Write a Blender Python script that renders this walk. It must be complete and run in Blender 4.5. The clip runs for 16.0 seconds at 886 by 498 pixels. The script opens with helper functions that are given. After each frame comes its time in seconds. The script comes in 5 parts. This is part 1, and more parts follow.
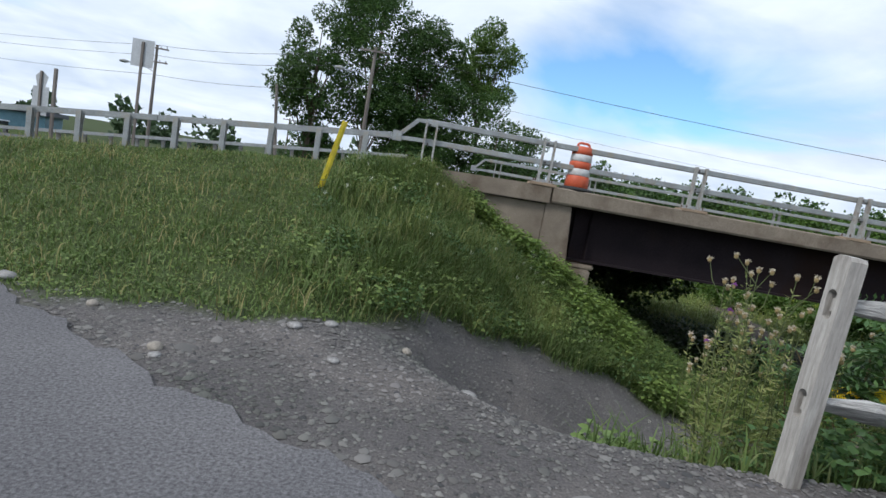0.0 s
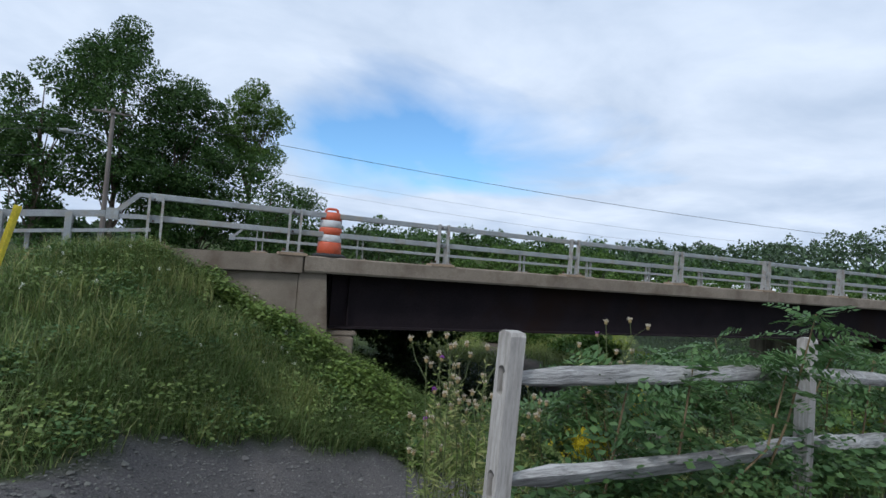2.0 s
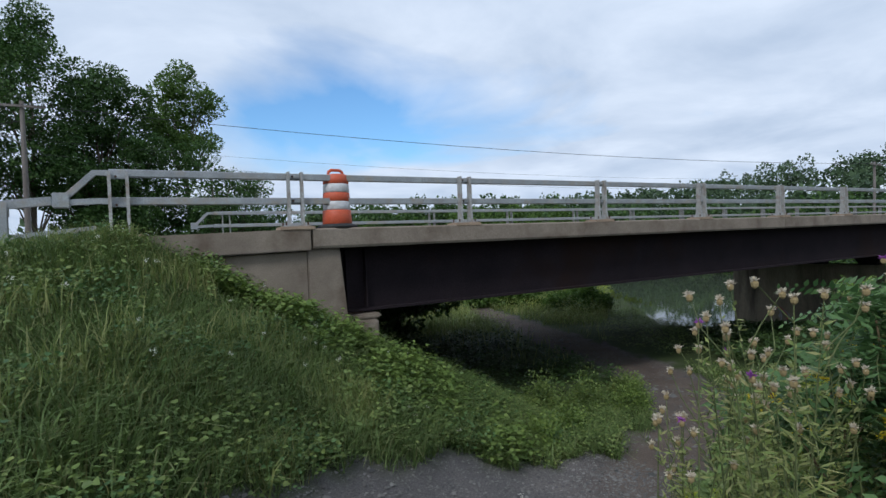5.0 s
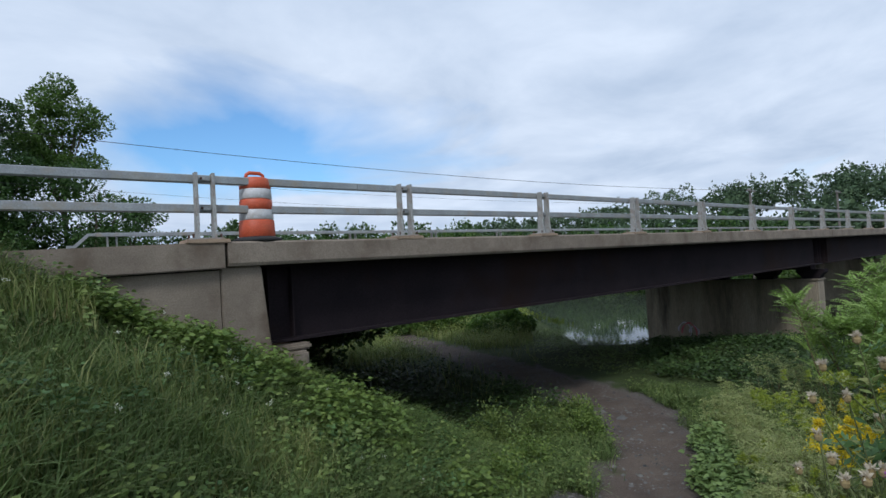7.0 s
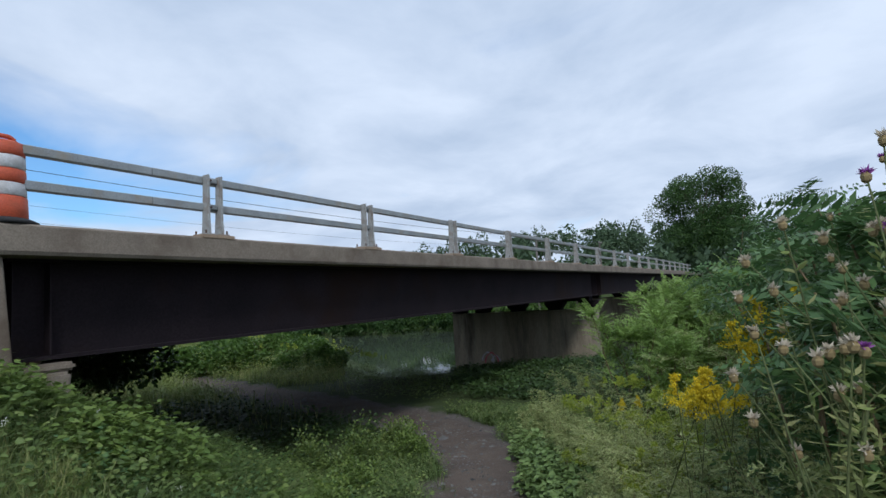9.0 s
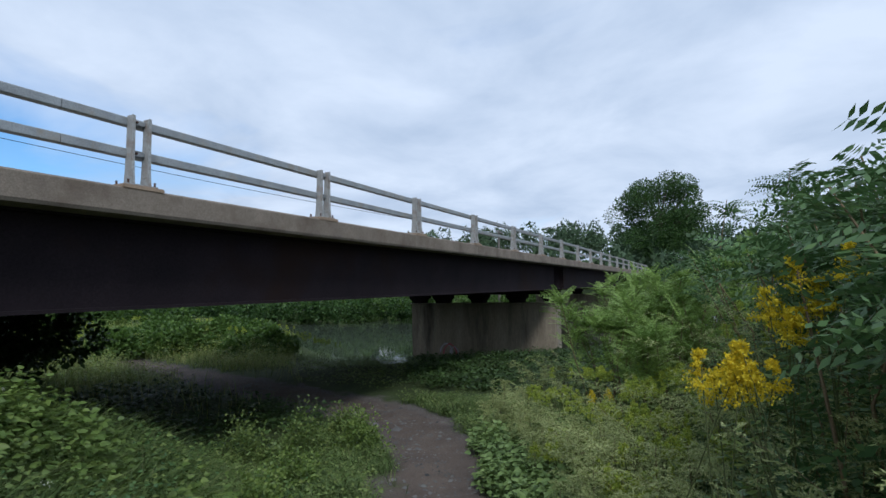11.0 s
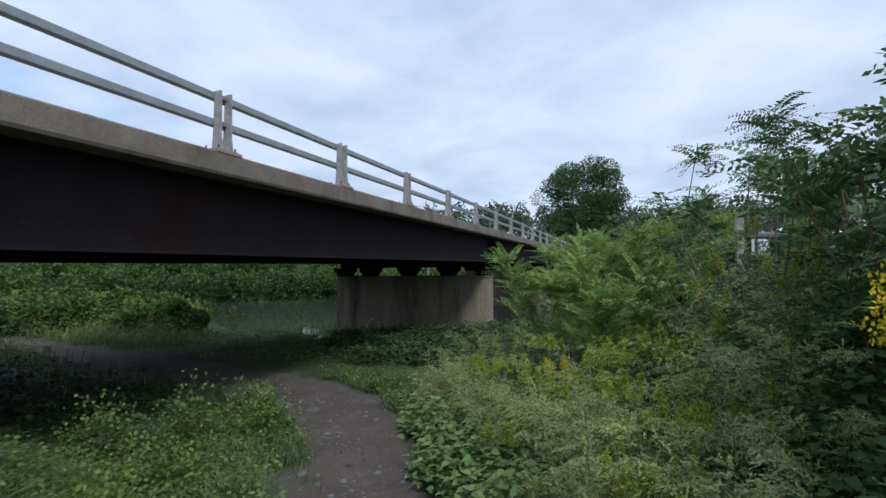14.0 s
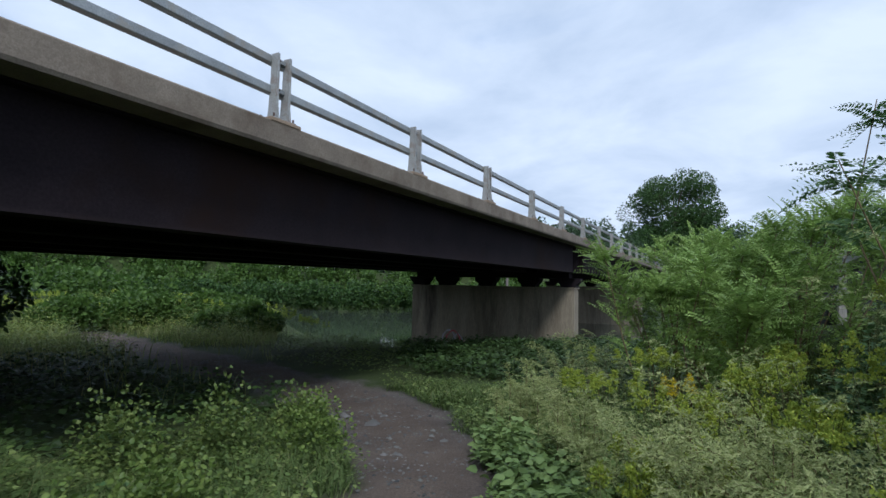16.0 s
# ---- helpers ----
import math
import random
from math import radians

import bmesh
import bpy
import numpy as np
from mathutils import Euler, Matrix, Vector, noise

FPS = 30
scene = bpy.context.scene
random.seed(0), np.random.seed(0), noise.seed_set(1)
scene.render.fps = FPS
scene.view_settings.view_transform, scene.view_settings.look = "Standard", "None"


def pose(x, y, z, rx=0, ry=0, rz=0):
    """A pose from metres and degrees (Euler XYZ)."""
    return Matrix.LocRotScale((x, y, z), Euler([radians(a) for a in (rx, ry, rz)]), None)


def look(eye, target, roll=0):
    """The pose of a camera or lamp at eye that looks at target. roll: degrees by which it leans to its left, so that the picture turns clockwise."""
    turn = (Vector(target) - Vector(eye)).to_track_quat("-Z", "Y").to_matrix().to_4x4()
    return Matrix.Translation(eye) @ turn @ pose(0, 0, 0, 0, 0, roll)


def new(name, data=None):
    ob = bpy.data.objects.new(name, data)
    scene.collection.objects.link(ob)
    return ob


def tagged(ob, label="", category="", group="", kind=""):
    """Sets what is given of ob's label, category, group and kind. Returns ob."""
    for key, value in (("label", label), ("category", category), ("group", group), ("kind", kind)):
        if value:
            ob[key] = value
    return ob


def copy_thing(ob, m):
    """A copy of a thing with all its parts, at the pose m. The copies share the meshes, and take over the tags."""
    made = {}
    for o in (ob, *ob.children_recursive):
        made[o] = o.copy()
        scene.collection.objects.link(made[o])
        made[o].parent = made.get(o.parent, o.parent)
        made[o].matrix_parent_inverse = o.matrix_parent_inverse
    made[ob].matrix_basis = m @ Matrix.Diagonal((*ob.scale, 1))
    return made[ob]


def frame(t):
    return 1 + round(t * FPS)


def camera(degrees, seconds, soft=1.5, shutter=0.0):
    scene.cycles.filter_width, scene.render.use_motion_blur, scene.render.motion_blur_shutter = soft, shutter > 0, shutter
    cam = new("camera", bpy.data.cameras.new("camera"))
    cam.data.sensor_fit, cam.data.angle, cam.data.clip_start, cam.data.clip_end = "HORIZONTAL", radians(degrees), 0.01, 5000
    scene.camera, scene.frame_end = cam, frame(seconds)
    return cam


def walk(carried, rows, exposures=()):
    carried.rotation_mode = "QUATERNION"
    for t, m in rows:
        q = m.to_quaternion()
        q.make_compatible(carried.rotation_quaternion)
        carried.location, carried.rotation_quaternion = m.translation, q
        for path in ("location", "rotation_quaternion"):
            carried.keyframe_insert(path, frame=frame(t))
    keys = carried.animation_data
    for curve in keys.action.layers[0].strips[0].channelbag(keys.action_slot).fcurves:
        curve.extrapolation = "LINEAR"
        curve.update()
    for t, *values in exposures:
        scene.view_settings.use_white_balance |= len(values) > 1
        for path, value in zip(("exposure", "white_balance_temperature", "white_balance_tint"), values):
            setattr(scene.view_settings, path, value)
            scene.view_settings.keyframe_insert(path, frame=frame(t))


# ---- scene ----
EXPO = [(0, 0.36, 6250, 10), (1, 0.27, 6250, 10), (2, 0.10, 5950, 10), (5.5, 0.03, 5950, 10), (9, 0.0, 5850, 10), (12, 0.02, 5780, 10), (16, 0.12, 5740, 10)]
cam = camera(79.06, 16.0)
walk(cam, [
    (0, pose(-5.178, -10.879, 1.324, 83.23, -9.98, -1.81)),
    (0.5, pose(-5.084, -10.886, 1.438, 85.50, -6.20, -4.05)),
    (1, pose(-4.880, -10.883, 1.547, 96.11, -4.06, -19.48)),
    (1.5, pose(-4.553, -10.832, 1.631, 99.89, 2.94, -26.45)),
    (2, pose(-4.460, -10.657, 1.657, 91.96, -4.41, -24.26)),
    (2.5, pose(-4.604, -10.337, 1.652, 88.75, -2.36, -24.30)),
    (3, pose(-4.799, -9.945, 1.609, 85.89, -2.79, -23.54)),
    (5.5, pose(-5.067, -8.205, 1.373, 89.74, 4.09, -32.68)),
    (6, pose(-5.000, -7.878, 1.337, 90.47, 2.58, -37.55)),
    (6.5, pose(-4.959, -7.547, 1.306, 92.20, 0.38, -38.30)),
    (7, pose(-4.900, -7.255, 1.230, 91.55, 3.47, -39.34)),
    (7.5, pose(-4.784, -7.012, 1.075, 91.59, 2.24, -42.46)),
    (8, pose(-4.790, -6.879, 0.873, 92.11, 3.84, -51.41)),
    (8.5, pose(-4.761, -6.739, 0.730, 94.43, 3.82, -57.83)),
    (9, pose(-4.622, -6.572, 0.686, 94.95, 3.44, -59.73)),
    (9.5, pose(-4.463, -6.411, 0.669, 94.01, 2.17, -61.59)),
    (12, pose(-3.534, -5.934, 0.255, 94.32, 0.10, -65.71)),
    (12.5, pose(-3.382, -5.809, 0.200, 93.83, -0.21, -67.67)),
    (13, pose(-3.092, -5.695, 0.148, 92.92, 1.98, -69.58)),
    (13.5, pose(-2.792, -5.563, 0.090, 92.70, 0.29, -69.51)),
    (14, pose(-2.496, -5.421, 0.029, 91.91, 0.56, -71.72)),
    (14.5, pose(-2.146, -5.299, -0.080, 92.04, 0.20, -67.31)),
    (15, pose(-1.832, -5.159, -0.168, 94.64, 0.04, -65.58)),
    (15.5, pose(-1.549, -5.035, -0.204, 93.66, 1.02, -65.57)),
    (16, pose(-1.238, -4.917, -0.278, 93.57, -1.04, -63.37)),
], exposures=EXPO)

# ---- world ----
SUN_DIR = Vector((-0.62, -0.45, 0.80)).normalized()   # towards the sun, veiled by cloud
world = bpy.data.worlds.new("sky")
scene.world = world
world.use_nodes = True
WN, WL = world.node_tree.nodes, world.node_tree.links
WN.clear()


def wnode(kind, **values):
    n = WN.new(kind)
    for k, v in values.items():
        n.inputs[k].default_value = v
    return n


def wmath(op, a, b=None, clamp=False):
    n = WN.new("ShaderNodeMath")
    n.operation, n.use_clamp = op, clamp
    for i, s in enumerate((a, b)):
        if s is None:
            continue
        if isinstance(s, (int, float)):
            n.inputs[i].default_value = s
        else:
            WL.new(s, n.inputs[i])
    return n.outputs[0]


sky = WN.new("ShaderNodeTexSky")
sky.sky_type, sky.sun_disc = "NISHITA", False
sky.sun_elevation, sky.sun_rotation = radians(47), math.atan2(SUN_DIR.x, SUN_DIR.y)
skyc = WN.new("ShaderNodeVectorMath")
skyc.operation = "MULTIPLY"
WL.new(sky.outputs[0], skyc.inputs[0])
skyc.inputs[1].default_value = (0.10, 0.135, 0.155)
tc = WN.new("ShaderNodeTexCoord")
sep = WN.new("ShaderNodeSeparateXYZ")
WL.new(tc.outputs["Generated"], sep.inputs[0])
den = wmath("ADD", wmath("MAXIMUM", sep.outputs["Z"], 0.0), 0.16)
comb = WN.new("ShaderNodeCombineXYZ")
WL.new(wmath("DIVIDE", sep.outputs["X"], den), comb.inputs["X"])
WL.new(wmath("DIVIDE", sep.outputs["Y"], den), comb.inputs["Y"])
big = wnode("ShaderNodeTexNoise", Scale=0.62, Detail=7.0, Roughness=0.52, Distortion=0.5)
fine = wnode("ShaderNodeTexNoise", Scale=1.5, Detail=8.0, Roughness=0.55, Distortion=0.3)
WL.new(comb.outputs[0], big.inputs["Vector"])
WL.new(comb.outputs[0], fine.inputs["Vector"])
# a break in the cloud, ahead of the bridge's end
gapd = WN.new("ShaderNodeVectorMath")
gapd.operation = "DISTANCE"
WL.new(comb.outputs[0], gapd.inputs[0])
gapd.inputs[1].default_value = (0.75, 2.45, 0.0)
gap = wmath("MULTIPLY", wmath("SUBTRACT", 1.1, gapd.outputs["Value"], True), 0.34)
cover = wmath("SUBTRACT", wmath("ADD", big.outputs["Fac"], 0.16), gap)
ramp = WN.new("ShaderNodeValToRGB")
ramp.color_ramp.elements[0].position, ramp.color_ramp.elements[1].position = 0.36, 0.56
WL.new(cover, ramp.inputs[0])
tone = WN.new("ShaderNodeValToRGB")
tone.color_ramp.elements[0].position, tone.color_ramp.elements[1].position = 0.34, 0.66
tone.color_ramp.elements[0].color = (0.53, 0.61, 0.72, 1)
tone.color_ramp.elements[1].color = (0.76, 0.82, 0.90, 1)
WL.new(fine.outputs["Fac"], tone.inputs[0])
mixs = WN.new("ShaderNodeMix")
mixs.data_type = "RGBA"
WL.new(ramp.outputs["Color"], mixs.inputs["Factor"])
WL.new(skyc.outputs[0], mixs.inputs["A"])
WL.new(tone.outputs["Color"], mixs.inputs["B"])
bg = wnode("ShaderNodeBackground", Strength=1.0)
WL.new(mixs.outputs["Result"], bg.inputs["Color"])
outw = WN.new("ShaderNodeOutputWorld")
WL.new(bg.outputs[0], outw.inputs["Surface"])

sun = new("sun", bpy.data.lights.new("sun", "SUN"))
sun.data.energy, sun.data.angle, sun.data.color = 1.9, radians(14), (1.0, 0.96, 0.9)
sun.matrix_world = look((0, 0, 60), Vector((0, 0, 60)) - SUN_DIR)

# ---- materials ----


def material(name, rough=0.8, metal=0.0, spec=0.4):
    m = bpy.data.materials.new(name)
    m.use_nodes = True
    b = m.node_tree.nodes["Principled BSDF"]
    b.inputs["Roughness"].default_value, b.inputs["Metallic"].default_value = rough, metal
    b.inputs["Specular IOR Level"].default_value = spec
    return m, m.node_tree.nodes, m.node_tree.links, b


def coords(nodes, links, scale=(1, 1, 1)):
    t = nodes.new("ShaderNodeTexCoord")
    mp = nodes.new("ShaderNodeMapping")
    mp.inputs["Scale"].default_value = scale
    links.new(t.outputs["Object"], mp.inputs["Vector"])
    return mp.outputs[0]


def noise_ramp(nodes, links, vec, scale, stops, detail=6.0, rough=0.6):
    n = nodes.new("ShaderNodeTexNoise")
    n.inputs["Scale"].default_value, n.inputs["Detail"].default_value = scale, detail
    n.inputs["Roughness"].default_value = rough
    links.new(vec, n.inputs["Vector"])
    r = nodes.new("ShaderNodeValToRGB")
    while len(r.color_ramp.elements) < len(stops):
        r.color_ramp.elements.new(0.5)
    for e, (p, c) in zip(r.color_ramp.elements, stops):
        e.position, e.color = p, (*c, 1)
    links.new(n.outputs["Fac"], r.inputs[0])
    return r.outputs["Color"], n.outputs["Fac"]


def mix(nodes, links, fac, a, b, mode="MIX"):
    n = nodes.new("ShaderNodeMix")
    n.data_type, n.blend_type = "RGBA", mode
    for key, v in (("Factor", fac), ("A", a), ("B", b)):
        if isinstance(v, (int, float)):
            n.inputs[key].default_value = v
        elif isinstance(v, tuple):
            n.inputs[key].default_value = (*v, 1)
        else:
            links.new(v, n.inputs[key])
    return n.outputs["Result"]


def bump(nodes, links, b, height, strength=0.3, dist=0.02):
    n = nodes.new("ShaderNodeBump")
    n.inputs["Strength"].default_value, n.inputs["Distance"].default_value = strength, dist
    links.new(height, n.inputs["Height"])
    links.new(n.outputs[0], b.inputs["Normal"])


def surface(name, c1, c2, scale=3.0, fine=40.0, rough=0.8, metal=0.0, spec=0.4, stretch=(1, 1, 1), relief=0.3, dist=0.01, dirt=None, dirt_scale=0.8, contrast=1.0):
    """Two-scale procedural surface: broad variation, fine grain, optional stains."""
    m, n, l, b = material(name, rough, metal, spec)
    v = coords(n, l, stretch)
    broad, _ = noise_ramp(n, l, v, scale, [(0.3, c1), (0.7, c2)])
    grain, gf = noise_ramp(n, l, v, fine, [(0.3, (1 - 0.28 * contrast,) * 3), (0.7, (1 + 0.2 * contrast,) * 3)], 4.0, 0.7)
    c = mix(n, l, 1.0, broad, grain, "MULTIPLY")
    if dirt:
        _, df = noise_ramp(n, l, v, dirt_scale, [(0, (0, 0, 0)), (1, (1, 1, 1))], 8.0, 0.65)
        r = n.new("ShaderNodeValToRGB")
        r.color_ramp.elements[0].position, r.color_ramp.elements[1].position = 0.5, 0.68
        l.new(df, r.inputs[0])
        c = mix(n, l, r.outputs["Color"], c, dirt)
    l.new(c, b.inputs["Base Color"])
    bump(n, l, b, gf, relief, dist)
    return m


def leaf_material(name, colours, rough=0.55, through_light=0.3, spec=0.3):
    """Foliage: colour varies leaf by leaf, with light passing through."""
    m, n, l, b = material(name, rough, 0, spec)
    g = n.new("ShaderNodeNewGeometry")
    r = n.new("ShaderNodeValToRGB")
    while len(r.color_ramp.elements) < len(colours):
        r.color_ramp.elements.new(0.5)
    for i, (e, c) in enumerate(zip(r.color_ramp.elements, colours)):
        e.position, e.color = i / max(1, len(colours) - 1), (*c, 1)
    l.new(g.outputs["Random Per Island"], r.inputs[0])
    v = coords(n, l)
    patch, _ = noise_ramp(n, l, v, 0.9, [(0.3, (0.7, 0.74, 0.65)), (0.7, (1.25, 1.2, 1.15))], 4.0)
    c = mix(n, l, 1.0, r.outputs["Color"], patch, "MULTIPLY")
    l.new(c, b.inputs["Base Color"])
    t = n.new("ShaderNodeBsdfTranslucent")
    l.new(c, t.inputs["Color"])
    ms = n.new("ShaderNodeMixShader")
    ms.inputs[0].default_value = through_light
    l.new(b.outputs[0], ms.inputs[1])
    l.new(t.outputs[0], ms.inputs[2])
    l.new(ms.outputs[0], n["Material Output"].inputs["Surface"])
    return m


M = {}
M["concrete"] = surface("old_concrete", (0.16, 0.130, 0.102), (0.25, 0.21, 0.165), 1.6, 55, 0.9, relief=0.5, dist=0.006, dirt=(0.12, 0.09, 0.065), dirt_scale=1.3)
M["pier"] = surface("stained_pier_concrete", (0.20, 0.165, 0.12), (0.36, 0.31, 0.23), 1.2, 30, 0.9, stretch=(1, 1, 0.16), relief=0.4, dist=0.01, dirt=(0.055, 0.045, 0.035), dirt_scale=0.9)
M["girder"] = surface("dark_painted_steel", (0.016, 0.0125, 0.0150), (0.025, 0.0185, 0.0215), 1.2, 30, 0.85, 0, 0.1, relief=0.15, dirt=(0.022, 0.013, 0.011), dirt_scale=0.5)
M["galv"] = surface("weathered_galvanised_steel", (0.25, 0.265, 0.27), (0.36, 0.38, 0.385), 4, 60, 0.5, 0.35, 0.5, relief=0.1, dist=0.002, dirt=(0.30, 0.27, 0.22), dirt_scale=3)
M["plate"] = surface("weathered_rail_post_steel", (0.31, 0.315, 0.305), (0.42, 0.42, 0.40), 5, 60, 0.55, 0.3, 0.4, relief=0.15, dist=0.002, dirt=(0.24, 0.17, 0.12), dirt_scale=4)
M["bolt"] = surface("rusty_bolt", (0.08, 0.05, 0.04), (0.13, 0.07, 0.05), 20, 80, 0.8, 0.3)
M["rustcon"] = surface("rust_stained_concrete", (0.27, 0.20, 0.14), (0.36, 0.27, 0.19), 5, 60, 0.9, relief=0.5, dist=0.005)
M["asphalt"] = surface("asphalt", (0.115, 0.112, 0.118), (0.155, 0.15, 0.155), 0.8, 55, 0.9, spec=0.3, relief=1.0, dist=0.012, contrast=2.2)
M["road"] = surface("road_asphalt", (0.06, 0.06, 0.062), (0.085, 0.085, 0.085), 1, 80, 0.9, relief=0.5)
M["wood"] = surface("weathered_grey_wood", (0.30, 0.28, 0.255), (0.44, 0.42, 0.39), 7, 60, 0.85, stretch=(1, 1, 0.12), relief=0.8, dist=0.006, dirt=(0.14, 0.12, 0.10), dirt_scale=5)
M["railwood"] = surface("weathered_split_rail", (0.22, 0.215, 0.205), (0.52, 0.51, 0.49), 7, 50, 0.85, stretch=(0.08, 1, 1), relief=1.0, dist=0.016, dirt=(0.06, 0.055, 0.05), dirt_scale=9, contrast=1.6)
M["orange"] = surface("orange_plastic", (0.44, 0.075, 0.03), (0.54, 0.10, 0.042), 5, 60, 0.5, dirt=(0.40, 0.09, 0.04), dirt_scale=4)
M["white"] = surface("white_reflective_band", (0.5, 0.5, 0.5), (0.62, 0.62, 0.63), 6, 90, 0.45, dirt=(0.42, 0.40, 0.38), dirt_scale=5)
M["rubber"] = surface("black_rubber", (0.02, 0.02, 0.022), (0.035, 0.035, 0.035))
M["yellow"] = surface("yellow_plastic", (0.62, 0.50, 0.03), (0.72, 0.60, 0.06), 6, 60, 0.5, dirt=(0.45, 0.36, 0.06), dirt_scale=5)
M["signback"] = surface("aluminium_sign_back", (0.40, 0.42, 0.44), (0.50, 0.52, 0.54), 3, 50, 0.5, 0.4)
M["polewood"] = surface("utility_pole_wood", (0.13, 0.11, 0.10), (0.22, 0.20, 0.18), 3, 40, 0.9, stretch=(1, 1, 0.1))
M["wire"] = surface("black_cable", (0.03, 0.03, 0.035), (0.05, 0.05, 0.055))
M["bark"] = surface("tree_bark", (0.07, 0.055, 0.04), (0.13, 0.105, 0.08), 3, 25, 0.95, stretch=(1, 1, 0.3), relief=0.9, dist=0.03)
M["stem"] = surface("green_stem", (0.09, 0.12, 0.04), (0.14, 0.16, 0.06), 8, 60, 0.7)
M["drystem"] = surface("brown_stem", (0.16, 0.11, 0.06), (0.24, 0.18, 0.10), 8, 60, 0.8)
M["stone"] = surface("grey_stone", (0.16, 0.155, 0.15), (0.32, 0.31, 0.30), 9, 60, 0.9, relief=0.5)
M["palestone"] = surface("pale_round_stone", (0.21, 0.19, 0.16), (0.30, 0.27, 0.23), 9, 60, 0.85, relief=0.3)
M["pebbles"] = leaf_material("mixed_pebbles", [(0.05, 0.05, 0.055), (0.10, 0.098, 0.10), (0.17, 0.165, 0.165), (0.08, 0.076, 0.078), (0.19, 0.185, 0.185)], 0.9, 0.0)
M["grass"] = leaf_material("meadow_grass", [(0.085, 0.135, 0.042), (0.115, 0.178, 0.056), (0.15, 0.215, 0.07), (0.1, 0.155, 0.048), (0.22, 0.24, 0.105)], 0.6, 0.3)
M["paleg"] = leaf_material("seeding_grass", [(0.16, 0.22, 0.06), (0.22, 0.27, 0.09), (0.30, 0.30, 0.13), (0.12, 0.19, 0.045)], 0.6, 0.3)
M["straw"] = leaf_material("dry_grass", [(0.30, 0.26, 0.12), (0.22, 0.22, 0.08), (0.36, 0.30, 0.16)], 0.7, 0.25)
M["weed"] = leaf_material("broad_leaved_weed", [(0.09, 0.14, 0.038), (0.125, 0.187, 0.052), (0.165, 0.23, 0.066), (0.22, 0.275, 0.085)], 0.5, 0.3)
M["meadow"] = leaf_material("lush_meadow_leaf", [(0.15, 0.22, 0.055), (0.20, 0.27, 0.07), (0.26, 0.32, 0.085), (0.30, 0.34, 0.07)], 0.55, 0.3)
M["vine"] = leaf_material("vine_leaf", [(0.105, 0.17, 0.04), (0.15, 0.225, 0.055), (0.22, 0.295, 0.08)], 0.45, 0.35)
M["burdock"] = leaf_material("grey_green_leaf", [(0.125, 0.195, 0.06), (0.165, 0.245, 0.08), (0.205, 0.29, 0.1)], 0.55, 0.25)
M["mugwort"] = leaf_material("silvery_green_plume", [(0.28, 0.34, 0.125), (0.345, 0.4, 0.165), (0.42, 0.45, 0.22), (0.23, 0.29, 0.095)], 0.65, 0.25)
M["sumac"] = leaf_material("sumac_leaflet", [(0.2, 0.315, 0.075), (0.25, 0.375, 0.098), (0.3, 0.42, 0.12), (0.18, 0.295, 0.068)], 0.45, 0.35)
M["locust"] = leaf_material("dark_leaflet", [(0.055, 0.115, 0.04), (0.08, 0.155, 0.055), (0.115, 0.2, 0.07)], 0.45, 0.3)
M["golden"] = leaf_material("goldenrod_flower", [(0.6, 0.47, 0.01), (0.72, 0.58, 0.03), (0.5, 0.44, 0.03)], 0.7, 0.3)
M["goldgreen"] = leaf_material("budding_goldenrod", [(0.29, 0.38, 0.06), (0.38, 0.45, 0.07), (0.23, 0.33, 0.055), (0.46, 0.48, 0.07)], 0.65, 0.3)
M["fluff"] = leaf_material("thistle_down", [(0.50, 0.43, 0.34), (0.62, 0.55, 0.46), (0.72, 0.66, 0.58)], 0.9, 0.4)
M["husk"] = leaf_material("dry_thistle_husk", [(0.26, 0.20, 0.10), (0.36, 0.28, 0.15)], 0.8, 0.1)
M["purple"] = leaf_material("thistle_purple", [(0.26, 0.07, 0.34), (0.36, 0.13, 0.44)], 0.7, 0.3)
M["petal"] = leaf_material("white_flower", [(0.72, 0.72, 0.68), (0.8, 0.8, 0.76)], 0.6, 0.3)
M["treeleaf"] = leaf_material("maple_leaf", [(0.03, 0.068, 0.018), (0.042, 0.092, 0.024), (0.058, 0.12, 0.03), (0.085, 0.15, 0.038)], 0.5, 0.3)
M["lightleaf"] = leaf_material("poplar_leaf", [(0.05, 0.10, 0.02), (0.08, 0.15, 0.03), (0.12, 0.20, 0.045)], 0.5, 0.35)
# distance haze is mixed into this paler, bluer leaf colour
M["farleaf"] = leaf_material("hazed_far_woods_leaf", [(0.05, 0.085, 0.05), (0.07, 0.115, 0.062), (0.09, 0.14, 0.07)], 0.7, 0.2)
# dark shrub leaf; below the bridge its darkness also stands for shade
M["darkshrub"] = leaf_material("dark_shaded_shrub_leaf", [(0.03, 0.058, 0.018), (0.048, 0.088, 0.026), (0.072, 0.122, 0.036)], 0.5, 0.25)
M["carwhite"] = surface("white_car_paint", (0.68, 0.69, 0.7), (0.74, 0.75, 0.76), 2, 40, 0.3, spec=0.6, relief=0.0)
M["carglass"] = surface("tinted_car_glass", (0.02, 0.025, 0.03), (0.03, 0.035, 0.04), 2, 40, 0.1, spec=0.7, relief=0.0)
M["blackpaint"] = surface("black_painted_metal", (0.014, 0.015, 0.018), (0.024, 0.025, 0.03), 3, 50, 0.5, spec=0.4, relief=0.1)
M["navy"] = surface("dark_navy_panel", (0.03, 0.04, 0.055), (0.045, 0.055, 0.075), 3, 50, 0.55)
M["blueroof"] = surface("blue_grey_cladding", (0.10, 0.20, 0.26), (0.15, 0.27, 0.33), 2, 30, 0.6)
